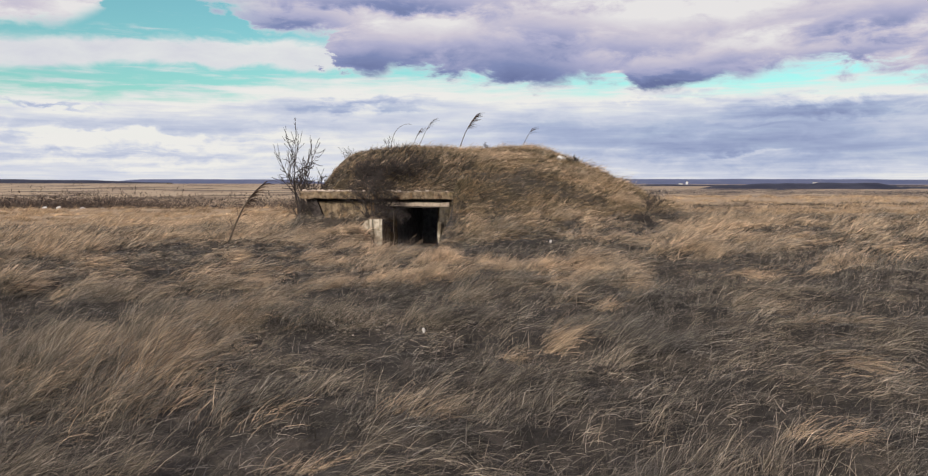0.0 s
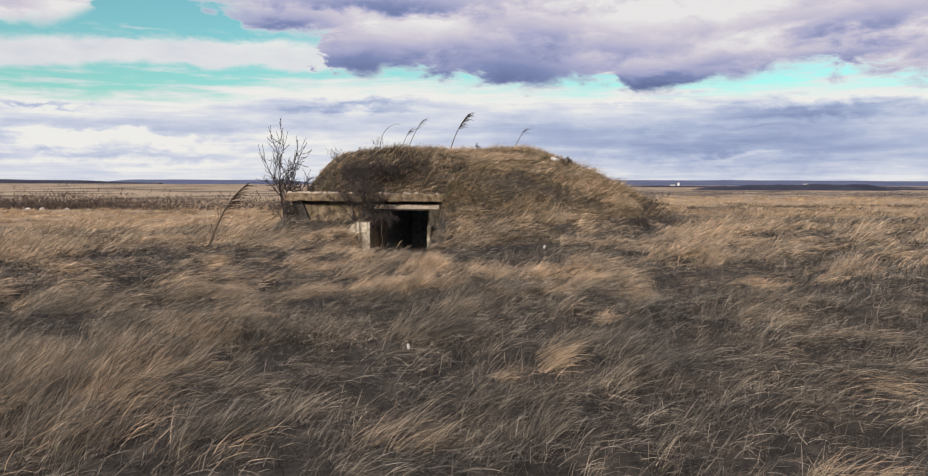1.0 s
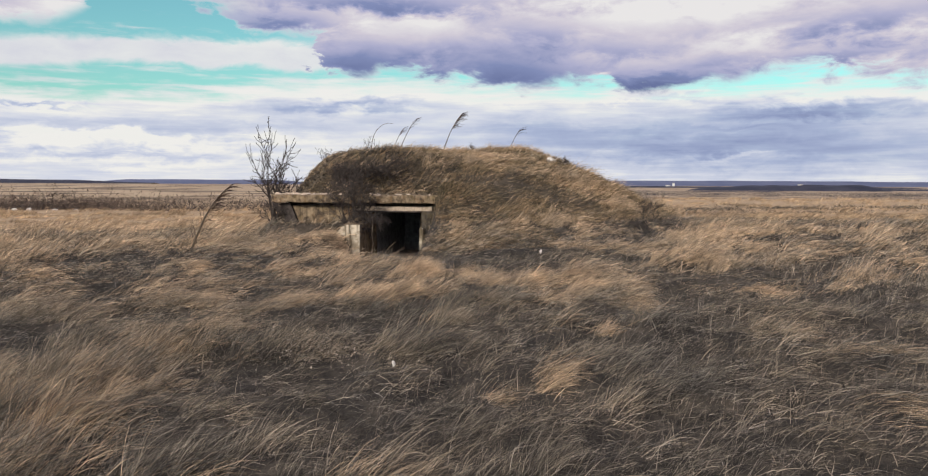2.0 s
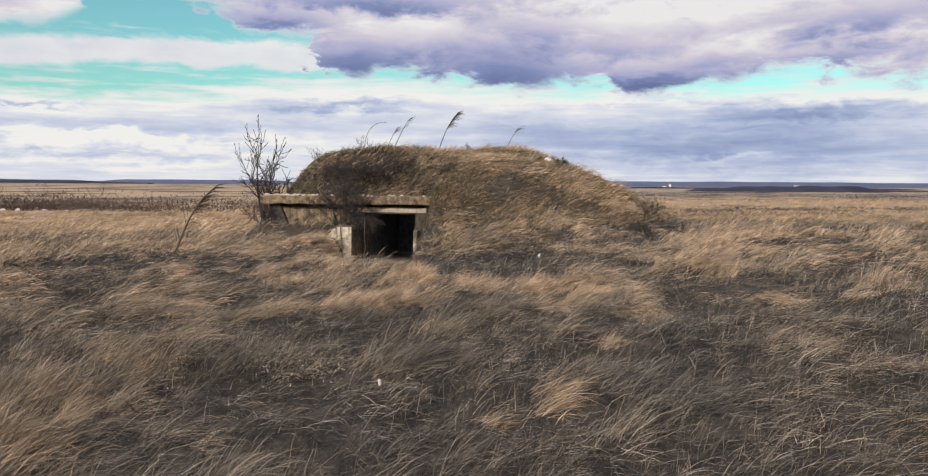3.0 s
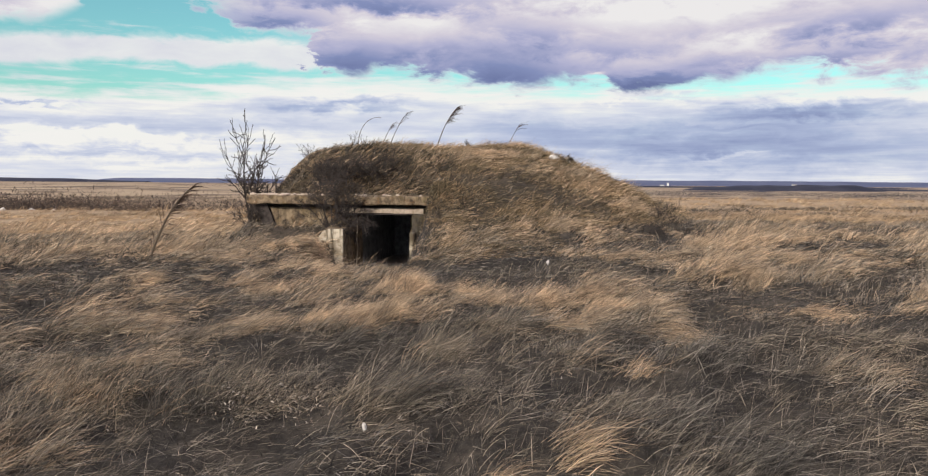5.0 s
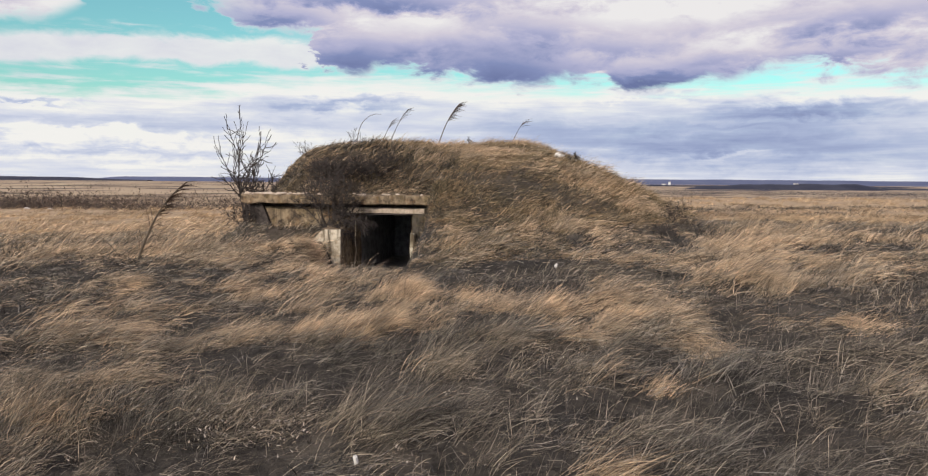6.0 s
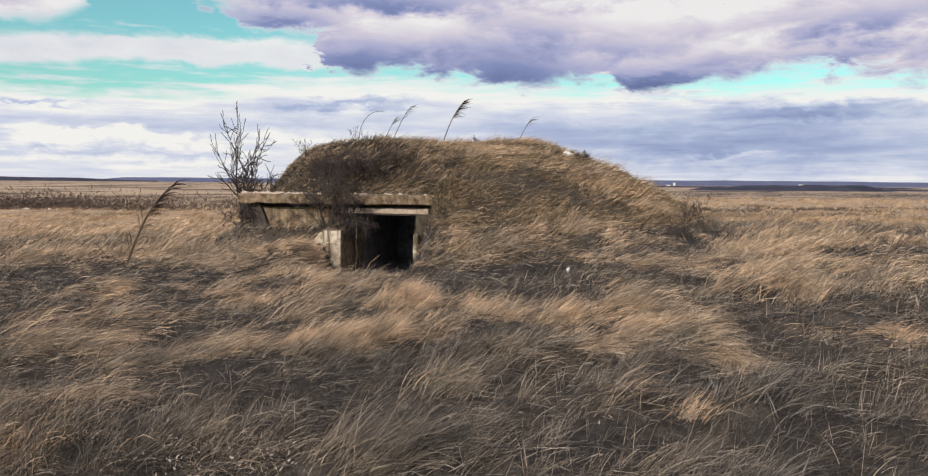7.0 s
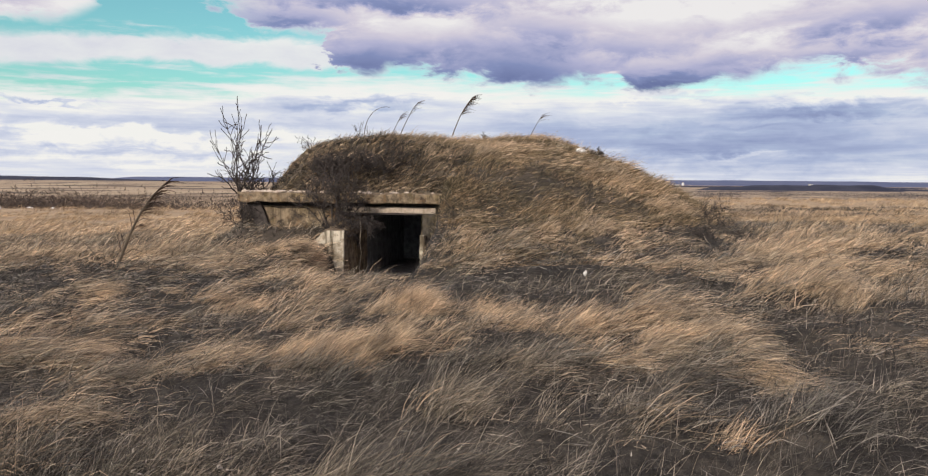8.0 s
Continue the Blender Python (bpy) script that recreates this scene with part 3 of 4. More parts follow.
def hollow_cut(x, y):
    """Grass stays short in the trodden hollow before the door."""
    u, v = to_uv(x, y)
    return 1 - 0.65 * step01(-0.4, 0.0, u - 0.17 * np.minimum(v, 0)) * (1 - step01(1.0, 1.3, u)) * step01(-4.2, -2.6, v) * (1 - step01(0.1, 0.4, v))


def zone(x, y):
    """Straw grows thick on the rise before the mound and on the left; the near ground is weedy."""
    return 0.06 * step01(7.5, 9.0, y) * (1 - step01(13.5, 15.0, y)) + 0.09 * step01(9.5, 12.0, y) * step01(0.5, -1.5, x) + 0.10 * step01(6.8, 9.5, y) + 0.06 * step01(-0.8, -2.2, x) - 0.40 * step01(0.0, 1.8, x) * (1 - step01(7.5, 9.5, y)) - 0.02 - 0.14 * (1 - step01(6.3, 8.3, y)) * step01(-2.2, -0.8, x)


def tufted(count, y0, y1, spread, per_tuft, radius, need=0.42, gain=4.5, floor=0.05):
    """Roots gathered in tufts over a wedge of ground, thicker where the sward is."""
    tufts = count // per_tuft
    ty = np.sqrt(rng.uniform(y0 ** 2, y1 ** 2, tufts * 12))
    tx = rng.uniform(-1, 1, tufts * 12) * (spread * ty + 1.0)
    ok = rng.uniform(0, 1, len(tx)) < np.clip((sward(tx, ty) + zone(tx, ty) - need) * gain, floor, 1) * np.clip((tussock(tx, ty) - 0.36) * 5, 0.10, 1)
    tx, ty = tx[ok][:tufts], ty[ok][:tufts]
    k = np.repeat(np.arange(len(tx)), per_tuft)
    rad = radius * np.sqrt(rng.uniform(0, 1, len(k)))
    ang = rng.uniform(0, 2 * np.pi, len(k))
    x, y = tx[k] + rad * np.cos(ang), ty[k] + rad * np.sin(ang)
    tall = rng.uniform(0.5, 1.35, len(tx))[k]
    return x, y, tall, rng.normal(0, 0.45, len(tx))[k]


def sow(name, x, y, tall, skew, base_len, wide, segs, mat, label, flat=0.0, scatter=0.42, lift=0.0, curl=1.0):
    ok = open_ground(x, y)
    x, y, tall, skew = x[ok], y[ok], tall[ok], skew[ok]
    n = len(x)
    roots = np.stack([x, y, ground_z(x, y) - 0.01 + lift * rng.uniform(0, 1, n)], -1)
    thick = sward(x, y)
    length = base_len * tall * rng.uniform(0.5, 1.2, n) * (0.80 + 0.5 * np.clip(thick - 0.3, 0, 0.6)) * (0.72 + 0.9 * np.clip(tussock(x, y) - 0.3, 0, 0.5)) * hollow_cut(x, y)
    down = np.clip(lie(x, y) + flat, 0, 1.6)
    b0 = rng.normal(0.36, 0.30, n) + 0.60 * down
    b1 = b0 + (rng.uniform(0.6, 1.35, n) + 0.35 * down) * curl
    width = wide * rng.uniform(0.7, 1.4, n) * np.maximum(1.0, np.hypot(x, y - 2.5) / 6.0)
    return blades(name, roots, wind(x, y) + skew + rng.normal(0, scatter, n), length, b0, np.minimum(b1, 2.0), width, segs, mat, label, "grass")


def on_mound(x, y):
    return ground_z(x, y) - np.interp(y, RIGHT_Y, RIGHT_Z) > 0.28


def wedge(n, y0, y1, spread=0.62):
    y = np.sqrt(rng.uniform(y0 ** 2, y1 ** 2, n))
    return rng.uniform(-1, 1, n) * (spread * y + 1), y


ones, zeros = np.ones, np.zeros
TUFT_LABEL = "straw-coloured dry grass in wind-combed tufts"
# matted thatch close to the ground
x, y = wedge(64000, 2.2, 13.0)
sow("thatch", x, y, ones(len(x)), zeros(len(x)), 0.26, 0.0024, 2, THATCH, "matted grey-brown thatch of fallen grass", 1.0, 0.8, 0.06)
# straw lying flat in mats over the thatch
x, y = wedge(38000, 2.3, 11.5)
ok = rng.uniform(0, 1, len(x)) < np.clip((fbm(x * 3.1, y * 3.9, 45, 3) - 0.36) * 6, 0.05, 1)
x, y = x[ok], y[ok]
sow("matted_straw", x, y, ones(len(x)), (fbm(x * 3.0, y * 3.0, 46, 2) - 0.5) * 1.8, 0.26, 0.0019, 3, STRAW, "grey-brown straw lying flat in mats", 0.95, 0.35, 0.05)
# standing tufts
x, y, tall, skew = tufted(92000, 2.3, 9.0, 0.62, 26, 0.075, 0.38, 3.0, 0.22)
sow("meadow_grass", x, y, tall, skew, 0.25, 0.0017, 3, STRAW, TUFT_LABEL, 0.20, 0.36, 0.0, 0.6)
x, y, tall, skew = tufted(62000, 9.0, 18.0, 0.60, 24, 0.16)
hill = on_mound(x, y)
sow("meadow_grass", x[~hill], y[~hill], tall[~hill], skew[~hill], 0.27, 0.0021, 3, STRAW, TUFT_LABEL, 0.2, 0.5, 0.0, 0.8)
sow("mound_grass", x[hill], y[hill], tall[hill], skew[hill], 0.25, 0.0024, 3, MOUND_STRAW, "brownish dry grass covering the mound", 0.25, 0.6)
x, y = rng.uniform(-4.5, 6, 92000), rng.uniform(12, 20, 92000)
hill = on_mound(x, y)
x, y = x[hill], y[hill]
sow("mound_grass", x, y, ones(len(x)), zeros(len(x)), 0.25, 0.0024, 3, MOUND_STRAW, "brownish dry grass covering the mound", 0.3, 0.65)
# golden crests: long pale grass combed over in waves
x, y, tall, skew = tufted(52000, 4.0, 15.0, 0.60, 30, 0.15, 0.54, 4.0, 0.0)
ok = ~on_mound(x, y)
sow("golden_grass", x[ok], y[ok], tall[ok], skew[ok] * 0.5, 0.30, 0.0030, 3, GOLD, "pale golden dry grass combed over by the wind", 0.30, 0.25)
x, y, tall, skew = tufted(26000, 12.0, 20.0, 0.30, 16, 0.12, 0.46, 3.0, 0.12)
ok = on_mound(x, y)
sow("golden_grass", x[ok], y[ok], tall[ok], skew[ok] * 0.5, 0.26, 0.0030, 3, GOLD, "pale golden dry grass combed over by the wind", 0.30, 0.25)
# single large tufts
RISE_CLUMPS = [(-0.71, 9.55, 0.42, 1.1), (-0.4, 10.1, 0.34, 1.0), (0.15, 10.2, 0.28, 0.9), (0.7, 9.55, 0.32, 1.0), (1.25, 8.85, 0.32, 1.0), (1.6, 9.4, 0.30, 0.9),
               (-1.75, 12.0, 0.40, 0.9), (-1.7, 10.6, 0.34, 1.0), (-1.66, 8.85, 0.26, 1.15), (-1.0, 9.0, 0.24, 1.0), (-0.5, 9.0, 0.32, 1.0), (1.76, 8.3, 0.18, 1.0), (3.0, 9.1, 0.30, 1.0), (3.2, 10.3, 0.34, 0.9),
               (-2.75, 9.1, 0.30, 1.0), (-3.2, 10.9, 0.40, 0.9), (1.5, 9.2, 0.22, 0.9), (4.1, 9.2, 0.30, 1.0)]
FOOT_CLUMPS = [(2.4, 12.05, 0.42, 0.9), (3.45, 12.6, 0.50, 0.9), (3.95, 12.0, 0.45, 0.9), (1.85, 12.5, 0.36, 0.8), (1.45, 13.8, 0.34, 0.8), (2.1, 16.2, 0.35, 0.8), (0.6, 17.2, 0.40, 0.8),
               (-1.85, 14.0, 0.40, 1.1), (-1.45, 13.6, 0.30, 0.8), (-1.78, 14.35, 0.25, 0.8), (-1.3, 13.2, 0.24, 0.6), (-2.4, 13.9, 0.35, 0.9), (-3.0, 12.6, 0.45, 0.9), (3.0, 15.6, 0.30, 0.8), (4.6, 13.4, 0.5, 0.9), (2.9, 11.2, 0.30, 0.9)]
NEAR_CLUMPS = [(-2.3, 5.45, 0.24, 1.0), (-2.25, 7.3, 0.28, 1.0), (2.65, 5.4, 0.18, 1.1), (1.82, 4.1, 0.12, 1.0), (2.62, 7.3, 0.16, 1.0), (-2.14, 7.9, 0.22, 1.0), (-2.1, 6.1, 0.22, 1.0),
               (0.82, 7.5, 0.10, 1.0), (1.3, 7.4, 0.08, 0.9), (0.33, 6.0, 0.08, 1.0), (3.1, 6.7, 0.18, 1.0), (-0.33, 4.55, 0.10, 0.9), (-0.8, 3.95, 0.10, 0.9)]
for cx, cy, cr, ct in RISE_CLUMPS + FOOT_CLUMPS + NEAR_CLUMPS:
    m = int((9600 if cy > 8.2 else 4200) * cr)
    x, y = rng.normal(cx, cr * 0.85, m), rng.normal(cy, cr * 0.55, m)
    ok = rng.uniform(0, 1, m) < np.clip((fbm(x * 4.6, y * 6.4, 57, 2) - 0.45) * 8, 0.02, 1)
    x, y = x[ok], y[ok]
    m = len(x)
    sow("golden_tuft", x, y, ones(m) * ct, (fbm(x * 4.0, y * 4.0, 58, 2) - 0.5) * 1.2, 0.34, 0.0022, 3, GOLD, "pale golden tuft of dry grass combed over by the wind", 0.40, 0.26, 0.0, 0.8)
# the pale sweep of meadow beside the bunker
x, y = rng.uniform(-11, -2.4, 28000), rng.uniform(12.5, 24.0, 28000)
ok = ~on_mound(x, y) & (rng.uniform(0, 1, 28000) < np.clip((fbm(x * 0.7, y * 1.1, 59, 2) - 0.36) * 4, 0.1, 1))
x, y = x[ok], y[ok]
sow("golden_grass", x, y, ones(len(x)), zeros(len(x)), 0.30, 0.0030, 3, GOLD, "pale golden dry grass combed over by the wind", 0.2, 0.35)
# brown grass on the slope beside the doorway
x, y = rng.uniform(-0.45, 1.6, 10000), rng.uniform(12.2, 15.2, 10000)
sow("mound_grass", x, y, ones(len(x)), zeros(len(x)), 0.20, 0.0024, 3, MOUND_STRAW, "brownish dry grass covering the mound", 0.25, 0.7)
# golden grass drifted against the foot of the wing wall
x, y = rng.normal(-1.55, 0.42, 3600), rng.normal(13.55, 0.28, 3600)
sow("golden_grass", x, y, ones(3600) * 0.8, zeros(3600), 0.30, 0.0030, 3, GOLD, "pale golden dry grass drifted against the wing wall", 0.3, 0.4)
# fine upright grass along the mound's crest
x, y = rng.uniform(-2.3, 2.6, 9000), rng.normal(18.7, 0.45, 9000)
ok = rng.uniform(0, 1, 9000) < np.clip((fbm(x * 2.1, y * 1.5, 61, 2) - 0.33) * 4, 0.1, 1)
x, y = x[ok], y[ok]
sow("crest_grass", x, y, ones(len(x)), zeros(len(x)), 0.26, 0.0016, 3, GOLD, "fine golden grass standing along the mound's crest", -0.45, 0.6)
# one leaning tuft on its own
x, y = rng.normal(0.66, 0.05, 260), rng.normal(6.15, 0.09, 260)
sow("golden_tuft", x, y, ones(260), zeros(260), 0.40, 0.0028, 3, GOLD, "pale golden tuft of dry grass leaning with the wind", 0.25, 0.2, 0.0, 0.45)
# grass hanging over the right of the doorway
u, v = rng.normal(-0.22, 0.13, 2200), rng.uniform(-0.9, 0.10, 2200)
p_x, p_y = BO[0] + u * UX + v * VX, BO[1] + u * UY + v * VY
sow("mound_grass", p_x, p_y, ones(2200), zeros(2200), 0.24, 0.0024, 3, MOUND_STRAW, "brownish dry grass covering the mound", 0.0, 1.2)
# tufts added on the earth behind the roof slab, in weed tones to darken it
u, v = rng.uniform(-0.3, 3.1, 6000), rng.uniform(0.50, 1.7, 6000)
p_x, p_y = BO[0] + u * UX + v * VX, BO[1] + u * UY + v * VY
sow("dead_weeds", p_x, p_y, ones(6000), zeros(6000), 0.22, 0.0034, 3, WEED, "dark weeds added to darken the earth behind the slab", 0.1, 1.3)
x, y, tall, skew = tufted(56000, 13.5, 29.0, 0.62, 30, 0.25, 0.34, 5.0, 0.25)
ok = ~on_mound(x, y)
sow("far_meadow_grass", x[ok], y[ok], tall[ok], skew[ok], 0.25, 0.0030, 2, PALE, "pale dry grass of the far meadow", 0.35)
x, y, tall, skew = tufted(36000, 28.0, 78.0, 0.62, 30, 0.5, 0.36, 4.0, 0.15)
sow("far_meadow_grass", x, y, tall, skew, 0.30, 0.0032, 2, PALE, "pale dry grass of the far meadow")
# dark weedy patches in the meadow
x, y = rng.uniform(1.5, 24, 40000), rng.uniform(11, 40, 40000)
ok = ~on_mound(x, y) & (x < 0.62 * y + 1) & (rng.uniform(0, 1, len(x)) < np.clip((fbm(x * 0.45, y * 0.5, 83, 3) - 0.46) * 6, 0, 1))
x, y = x[ok], y[ok]
n = len(x)
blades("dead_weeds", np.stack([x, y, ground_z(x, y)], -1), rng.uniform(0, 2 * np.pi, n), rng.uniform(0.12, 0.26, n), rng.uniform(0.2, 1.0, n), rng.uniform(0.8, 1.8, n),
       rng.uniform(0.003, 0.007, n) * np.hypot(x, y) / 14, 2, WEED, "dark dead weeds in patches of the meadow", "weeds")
# the same meadow to the sides and behind
ang, far = rng.uniform(0, 2 * np.pi, 60000), 15 * np.sqrt(rng.uniform(0, 1, 60000))
x, y = far * np.cos(ang), 3 + far * np.sin(ang)
out = ((np.abs(x) > 0.6 * np.maximum(y, 0) + 1.0) | (y < 2.3)) & (rng.uniform(0, 1, len(x)) < np.clip((sward(x, y) - 0.36) * 4, 0.15, 1))
sow("meadow_grass", x[out], y[out], ones(out.sum()), zeros(out.sum()), 0.32, 0.007, 2, STRAW, TUFT_LABEL, 0.4)

# single pale stalks that stand out of the sward
x, y = wedge(1800, 2.6, 13.0)
sow("pale_stalks", x, y, ones(len(x)), zeros(len(x)), 0.32, 0.0021, 4, STALKS, "single pale bleached grass stalks", 0.0, 0.5, 0.0, 0.6)
x, y = rng.uniform(1.5, 4.2, 300), rng.uniform(16.5, 18.5, 300)
sow("pale_stalks", x, y, ones(300), zeros(300), 0.42, 0.0015, 3, STALKS, "single pale bleached grass stalks", -0.6, 0.8)

# stiff broken stems among the weeds
x, y = wedge(14000, 2.4, 11.0)
ok = rng.uniform(0, 1, len(x)) < np.clip(0.25 + 0.75 * step01(-0.8, 1.5, x) + (fbm(x * 1.7, y * 1.7, 67, 2) - 0.5), 0, 1)
x, y = x[ok], y[ok]
n = len(x)
lean = rng.normal(0.25, 0.35, n)
blades("broken_stems", np.stack([x, y, ground_z(x, y) - 0.01], -1), rng.normal(0.1, 0.9, n), rng.uniform(0.08, 0.26, n), lean, lean + rng.normal(0.1, 0.15, n),
       rng.uniform(0.0018, 0.0032, n) * np.maximum(1, np.hypot(x, y - 2.5) / 7), 2, STEMS, "stiff broken grey-brown weed stems", "weeds")

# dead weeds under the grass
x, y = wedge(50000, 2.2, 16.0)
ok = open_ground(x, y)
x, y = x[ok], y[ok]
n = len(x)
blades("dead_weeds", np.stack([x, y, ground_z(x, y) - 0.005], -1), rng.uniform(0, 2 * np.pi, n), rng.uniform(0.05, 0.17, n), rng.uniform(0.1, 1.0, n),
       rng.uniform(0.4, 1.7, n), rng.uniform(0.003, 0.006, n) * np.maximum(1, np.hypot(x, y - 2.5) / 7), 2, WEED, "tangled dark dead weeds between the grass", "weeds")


# ---- bare bushes ----
def tube(bm, pts, radii, sides=4):
    """A branch: rings round its points, closed to a tip."""
    rings = []
    for k, (p, r) in enumerate(zip(pts, radii)):
        t = (pts[min(k + 1, len(pts) - 1)] - pts[max(k - 1, 0)]).normalized()
        a = t.orthogonal().normalized()
        b = t.cross(a)
        rings.append([bm.verts.new(p + (a * math.cos(q) + b * math.sin(q)) * r) for q in (2 * math.pi * i / sides for i in range(sides))])
    for r0, r1 in zip(rings, rings[1:]):
        for i in range(sides):
            bm.faces.new((r0[i], r0[(i + 1) % sides], r1[(i + 1) % sides], r1[i]))


def branch(bm, rnd, start, way, length, radius, level, crook, droop, forks, thin, twigs=None):
    """A crooked limb with side limbs, down to twigs, which go into a mesh of their own if one is given."""
    steps = 5 if level else 4
    pts, radii, p, d = [start], [radius], start.copy(), way.normalized()
    for k in range(steps):
        d = (d + Vector((rnd.gauss(0, crook), rnd.gauss(0, crook), rnd.gauss(0, crook) + droop))).normalized()
        p = p + d * (length / steps)
        pts.append(p.copy())
        radii.append(max(radius * (1 - 0.75 * (k + 1) / steps), thin))
        if level and k >= 1:
            for _ in range(forks if k > 1 else max(1, forks - 1)):
                side = Vector((rnd.gauss(0, 1), rnd.gauss(0, 1), rnd.gauss(0.25, 0.7)))
                w2 = (d * 0.75 + side.normalized() * 0.75).normalized()
                branch(bm if twigs is None else twigs, rnd, p, w2, length * rnd.uniform(0.34, 0.62), max(radii[-1] * 0.65, thin), level - 1, crook * 1.1, droop, forks, thin)
    tube(bm, pts, radii, 4 if level > 1 else 3)


def bush(name, place, stems, height, spread, lean, label, seed, level=3, forks=2, crook=0.22, droop=0.0, thick=0.022, thin=0.0032, category="bush", group=""):
    """A leafless bush: each main stem with its twigs is a part."""
    rnd = random.Random(seed)
    thing = empty(name, place, label, category, group)
    for k in range(stems):
        bm, fine_bm = bmesh.new(), bmesh.new()
        a = 2 * math.pi * (k + rnd.uniform(-0.3, 0.3)) / stems
        way = Vector((math.cos(a) * spread + lean[0], math.sin(a) * spread + lean[1], 1.0))
        root = Vector((math.cos(a) * 0.05, math.sin(a) * 0.05, -0.08))
        branch(bm, rnd, root, way, height * rnd.uniform(0.7, 1.1), thick * rnd.uniform(0.7, 1.1), level, crook, droop, forks, thin, fine_bm)
        part("twig_spray", fine_bm, BARK, part("stem", bm, BARK, thing))
    return thing


def on_ground(x, y, dz=0.0):
    return (x, y, float(ground_z(x, y)) + dz)


def beside(u, v, dz=0.0):
    p = from_uv(u, v)
    return on_ground(p.x, p.y, dz)


tall_bush = bush("bare_bush", on_ground(-3.70, 17.7), 3, 1.60, 0.03, (0.0, 0.0), "tall crooked leafless bush behind the slab end", 26, 2, 2, 0.19, 0.10, 0.060, 0.0075)
tall_bush.scale = (0.66, 0.7, 1.0)
bush("bare_bush", on_ground(-3.52, 17.6), 5, 0.86, 0.30, (0.14, 0.0), "leafless bush behind the slab end", 14, 2, 2, 0.22, 0.05, 0.024, 0.0048)
bush("bare_bush", on_ground(-3.25, 16.2), 9, 0.36, 0.5, (0.08, 0.0), "low leafless bush below the slab end", 5, 2, 2, 0.22, 0.0, 0.013, 0.0045)
bush("twiggy_bush", beside(1.48, -0.20), 14, 0.70, 0.42, (0.0, 0.10), "dense dark leafless bush before the front wall", 21, 2, 2, 0.15, 0.03, 0.012, 0.0030)
bush("twiggy_bush", beside(1.75, 0.62), 12, 0.46, 0.55, (0.0, 0.10), "dark leafless bush on the mound above the roof slab", 23, 2, 3, 0.16, 0.03, 0.010, 0.0028)
bush("twiggy_bush", beside(1.05, 0.70), 10, 0.42, 0.55, (0.0, 0.10), "dark leafless bush on the mound above the roof slab", 24, 2, 3, 0.16, 0.03, 0.010, 0.0028)
bush("drooping_shrub", beside(1.18, -0.15, 0.80), 7, 0.32, 0.8, (0.30, -0.25), "drooping bare shrub hanging over the doorway", 31, 2, 3, 0.18, -0.16, 0.008, 0.003)
bush("drooping_shrub", beside(1.30, -0.45, 0.20), 5, 0.30, 0.8, (0.1, -0.2), "drooping bare shrub on the wing wall", 33, 2, 3, 0.18, -0.12, 0.008, 0.003)
bush("thin_shrub", on_ground(3.35, 14.5), 6, 0.36, 0.25, (0.25, 0.0), "thin bare shrub at the foot of the mound", 41, 2, 2, 0.12, 0.0, 0.004, 0.0022, category="shrub", group="shrubs at the mound")
bush("thin_shrub", on_ground(3.1, 14.0), 7, 0.20, 0.8, (0.4, 0.0), "low dark shrub at the foot of the mound", 42, 2, 2, 0.16, 0.0, 0.004, 0.0022, category="shrub", group="shrubs at the mound")
bush("thin_shrub", on_ground(-2.55, 17.6), 4, 0.34, 0.3, (0.0, 0.0), "thin bare shrub on the mound's shoulder", 43, 2, 1, 0.2, 0.0, 0.006, 0.0024, category="shrub", group="shrubs at the mound")
bush("thin_shrub", on_ground(-1.75, 17.9), 4, 0.34, 0.35, (0.15, 0.0), "thin bare shrub on the mound's shoulder", 44, 2, 1, 0.2, 0.0, 0.006, 0.0024, category="shrub", group="shrubs at the mound")
bush("thin_shrub", on_ground(0.55, 19.4), 4, 0.2, 0.7, (0.2, 0.0), "thin bare shrub on the mound's crest", 45, 2, 2, 0.16, 0.0, 0.005, category="shrub", group="shrubs at the mound")


bush("dark_sprig", on_ground(2.2, 17.35, 0.02), 6, 0.18, 0.8, (0.2, 0.0), "small dark sprig among the stones", 46, 2, 3, 0.2, 0.0, 0.007, 0.004, "shrub", "shrubs at the mound")


def dead_stem(place, height, seed):
    """A bare pale upright stem."""
    rnd = random.Random(seed)
    bm = bmesh.new()
    pts = [Vector((rnd.gauss(0, 0.01), rnd.gauss(0, 0.01), -0.1 + (height + 0.1) * k / 6)) for k in range(7)]
    tube(bm, pts, [0.008 - 0.0007 * k for k in range(7)], 6)
    ob = part("dead_stem", bm, STALKS, None)
    ob.matrix_world = Matrix.Translation(place)
    return tagged(ob, "pale dead stem standing before the doorway", "stem")


dead_stem(beside(1.0, -0.42), 0.86, 3)


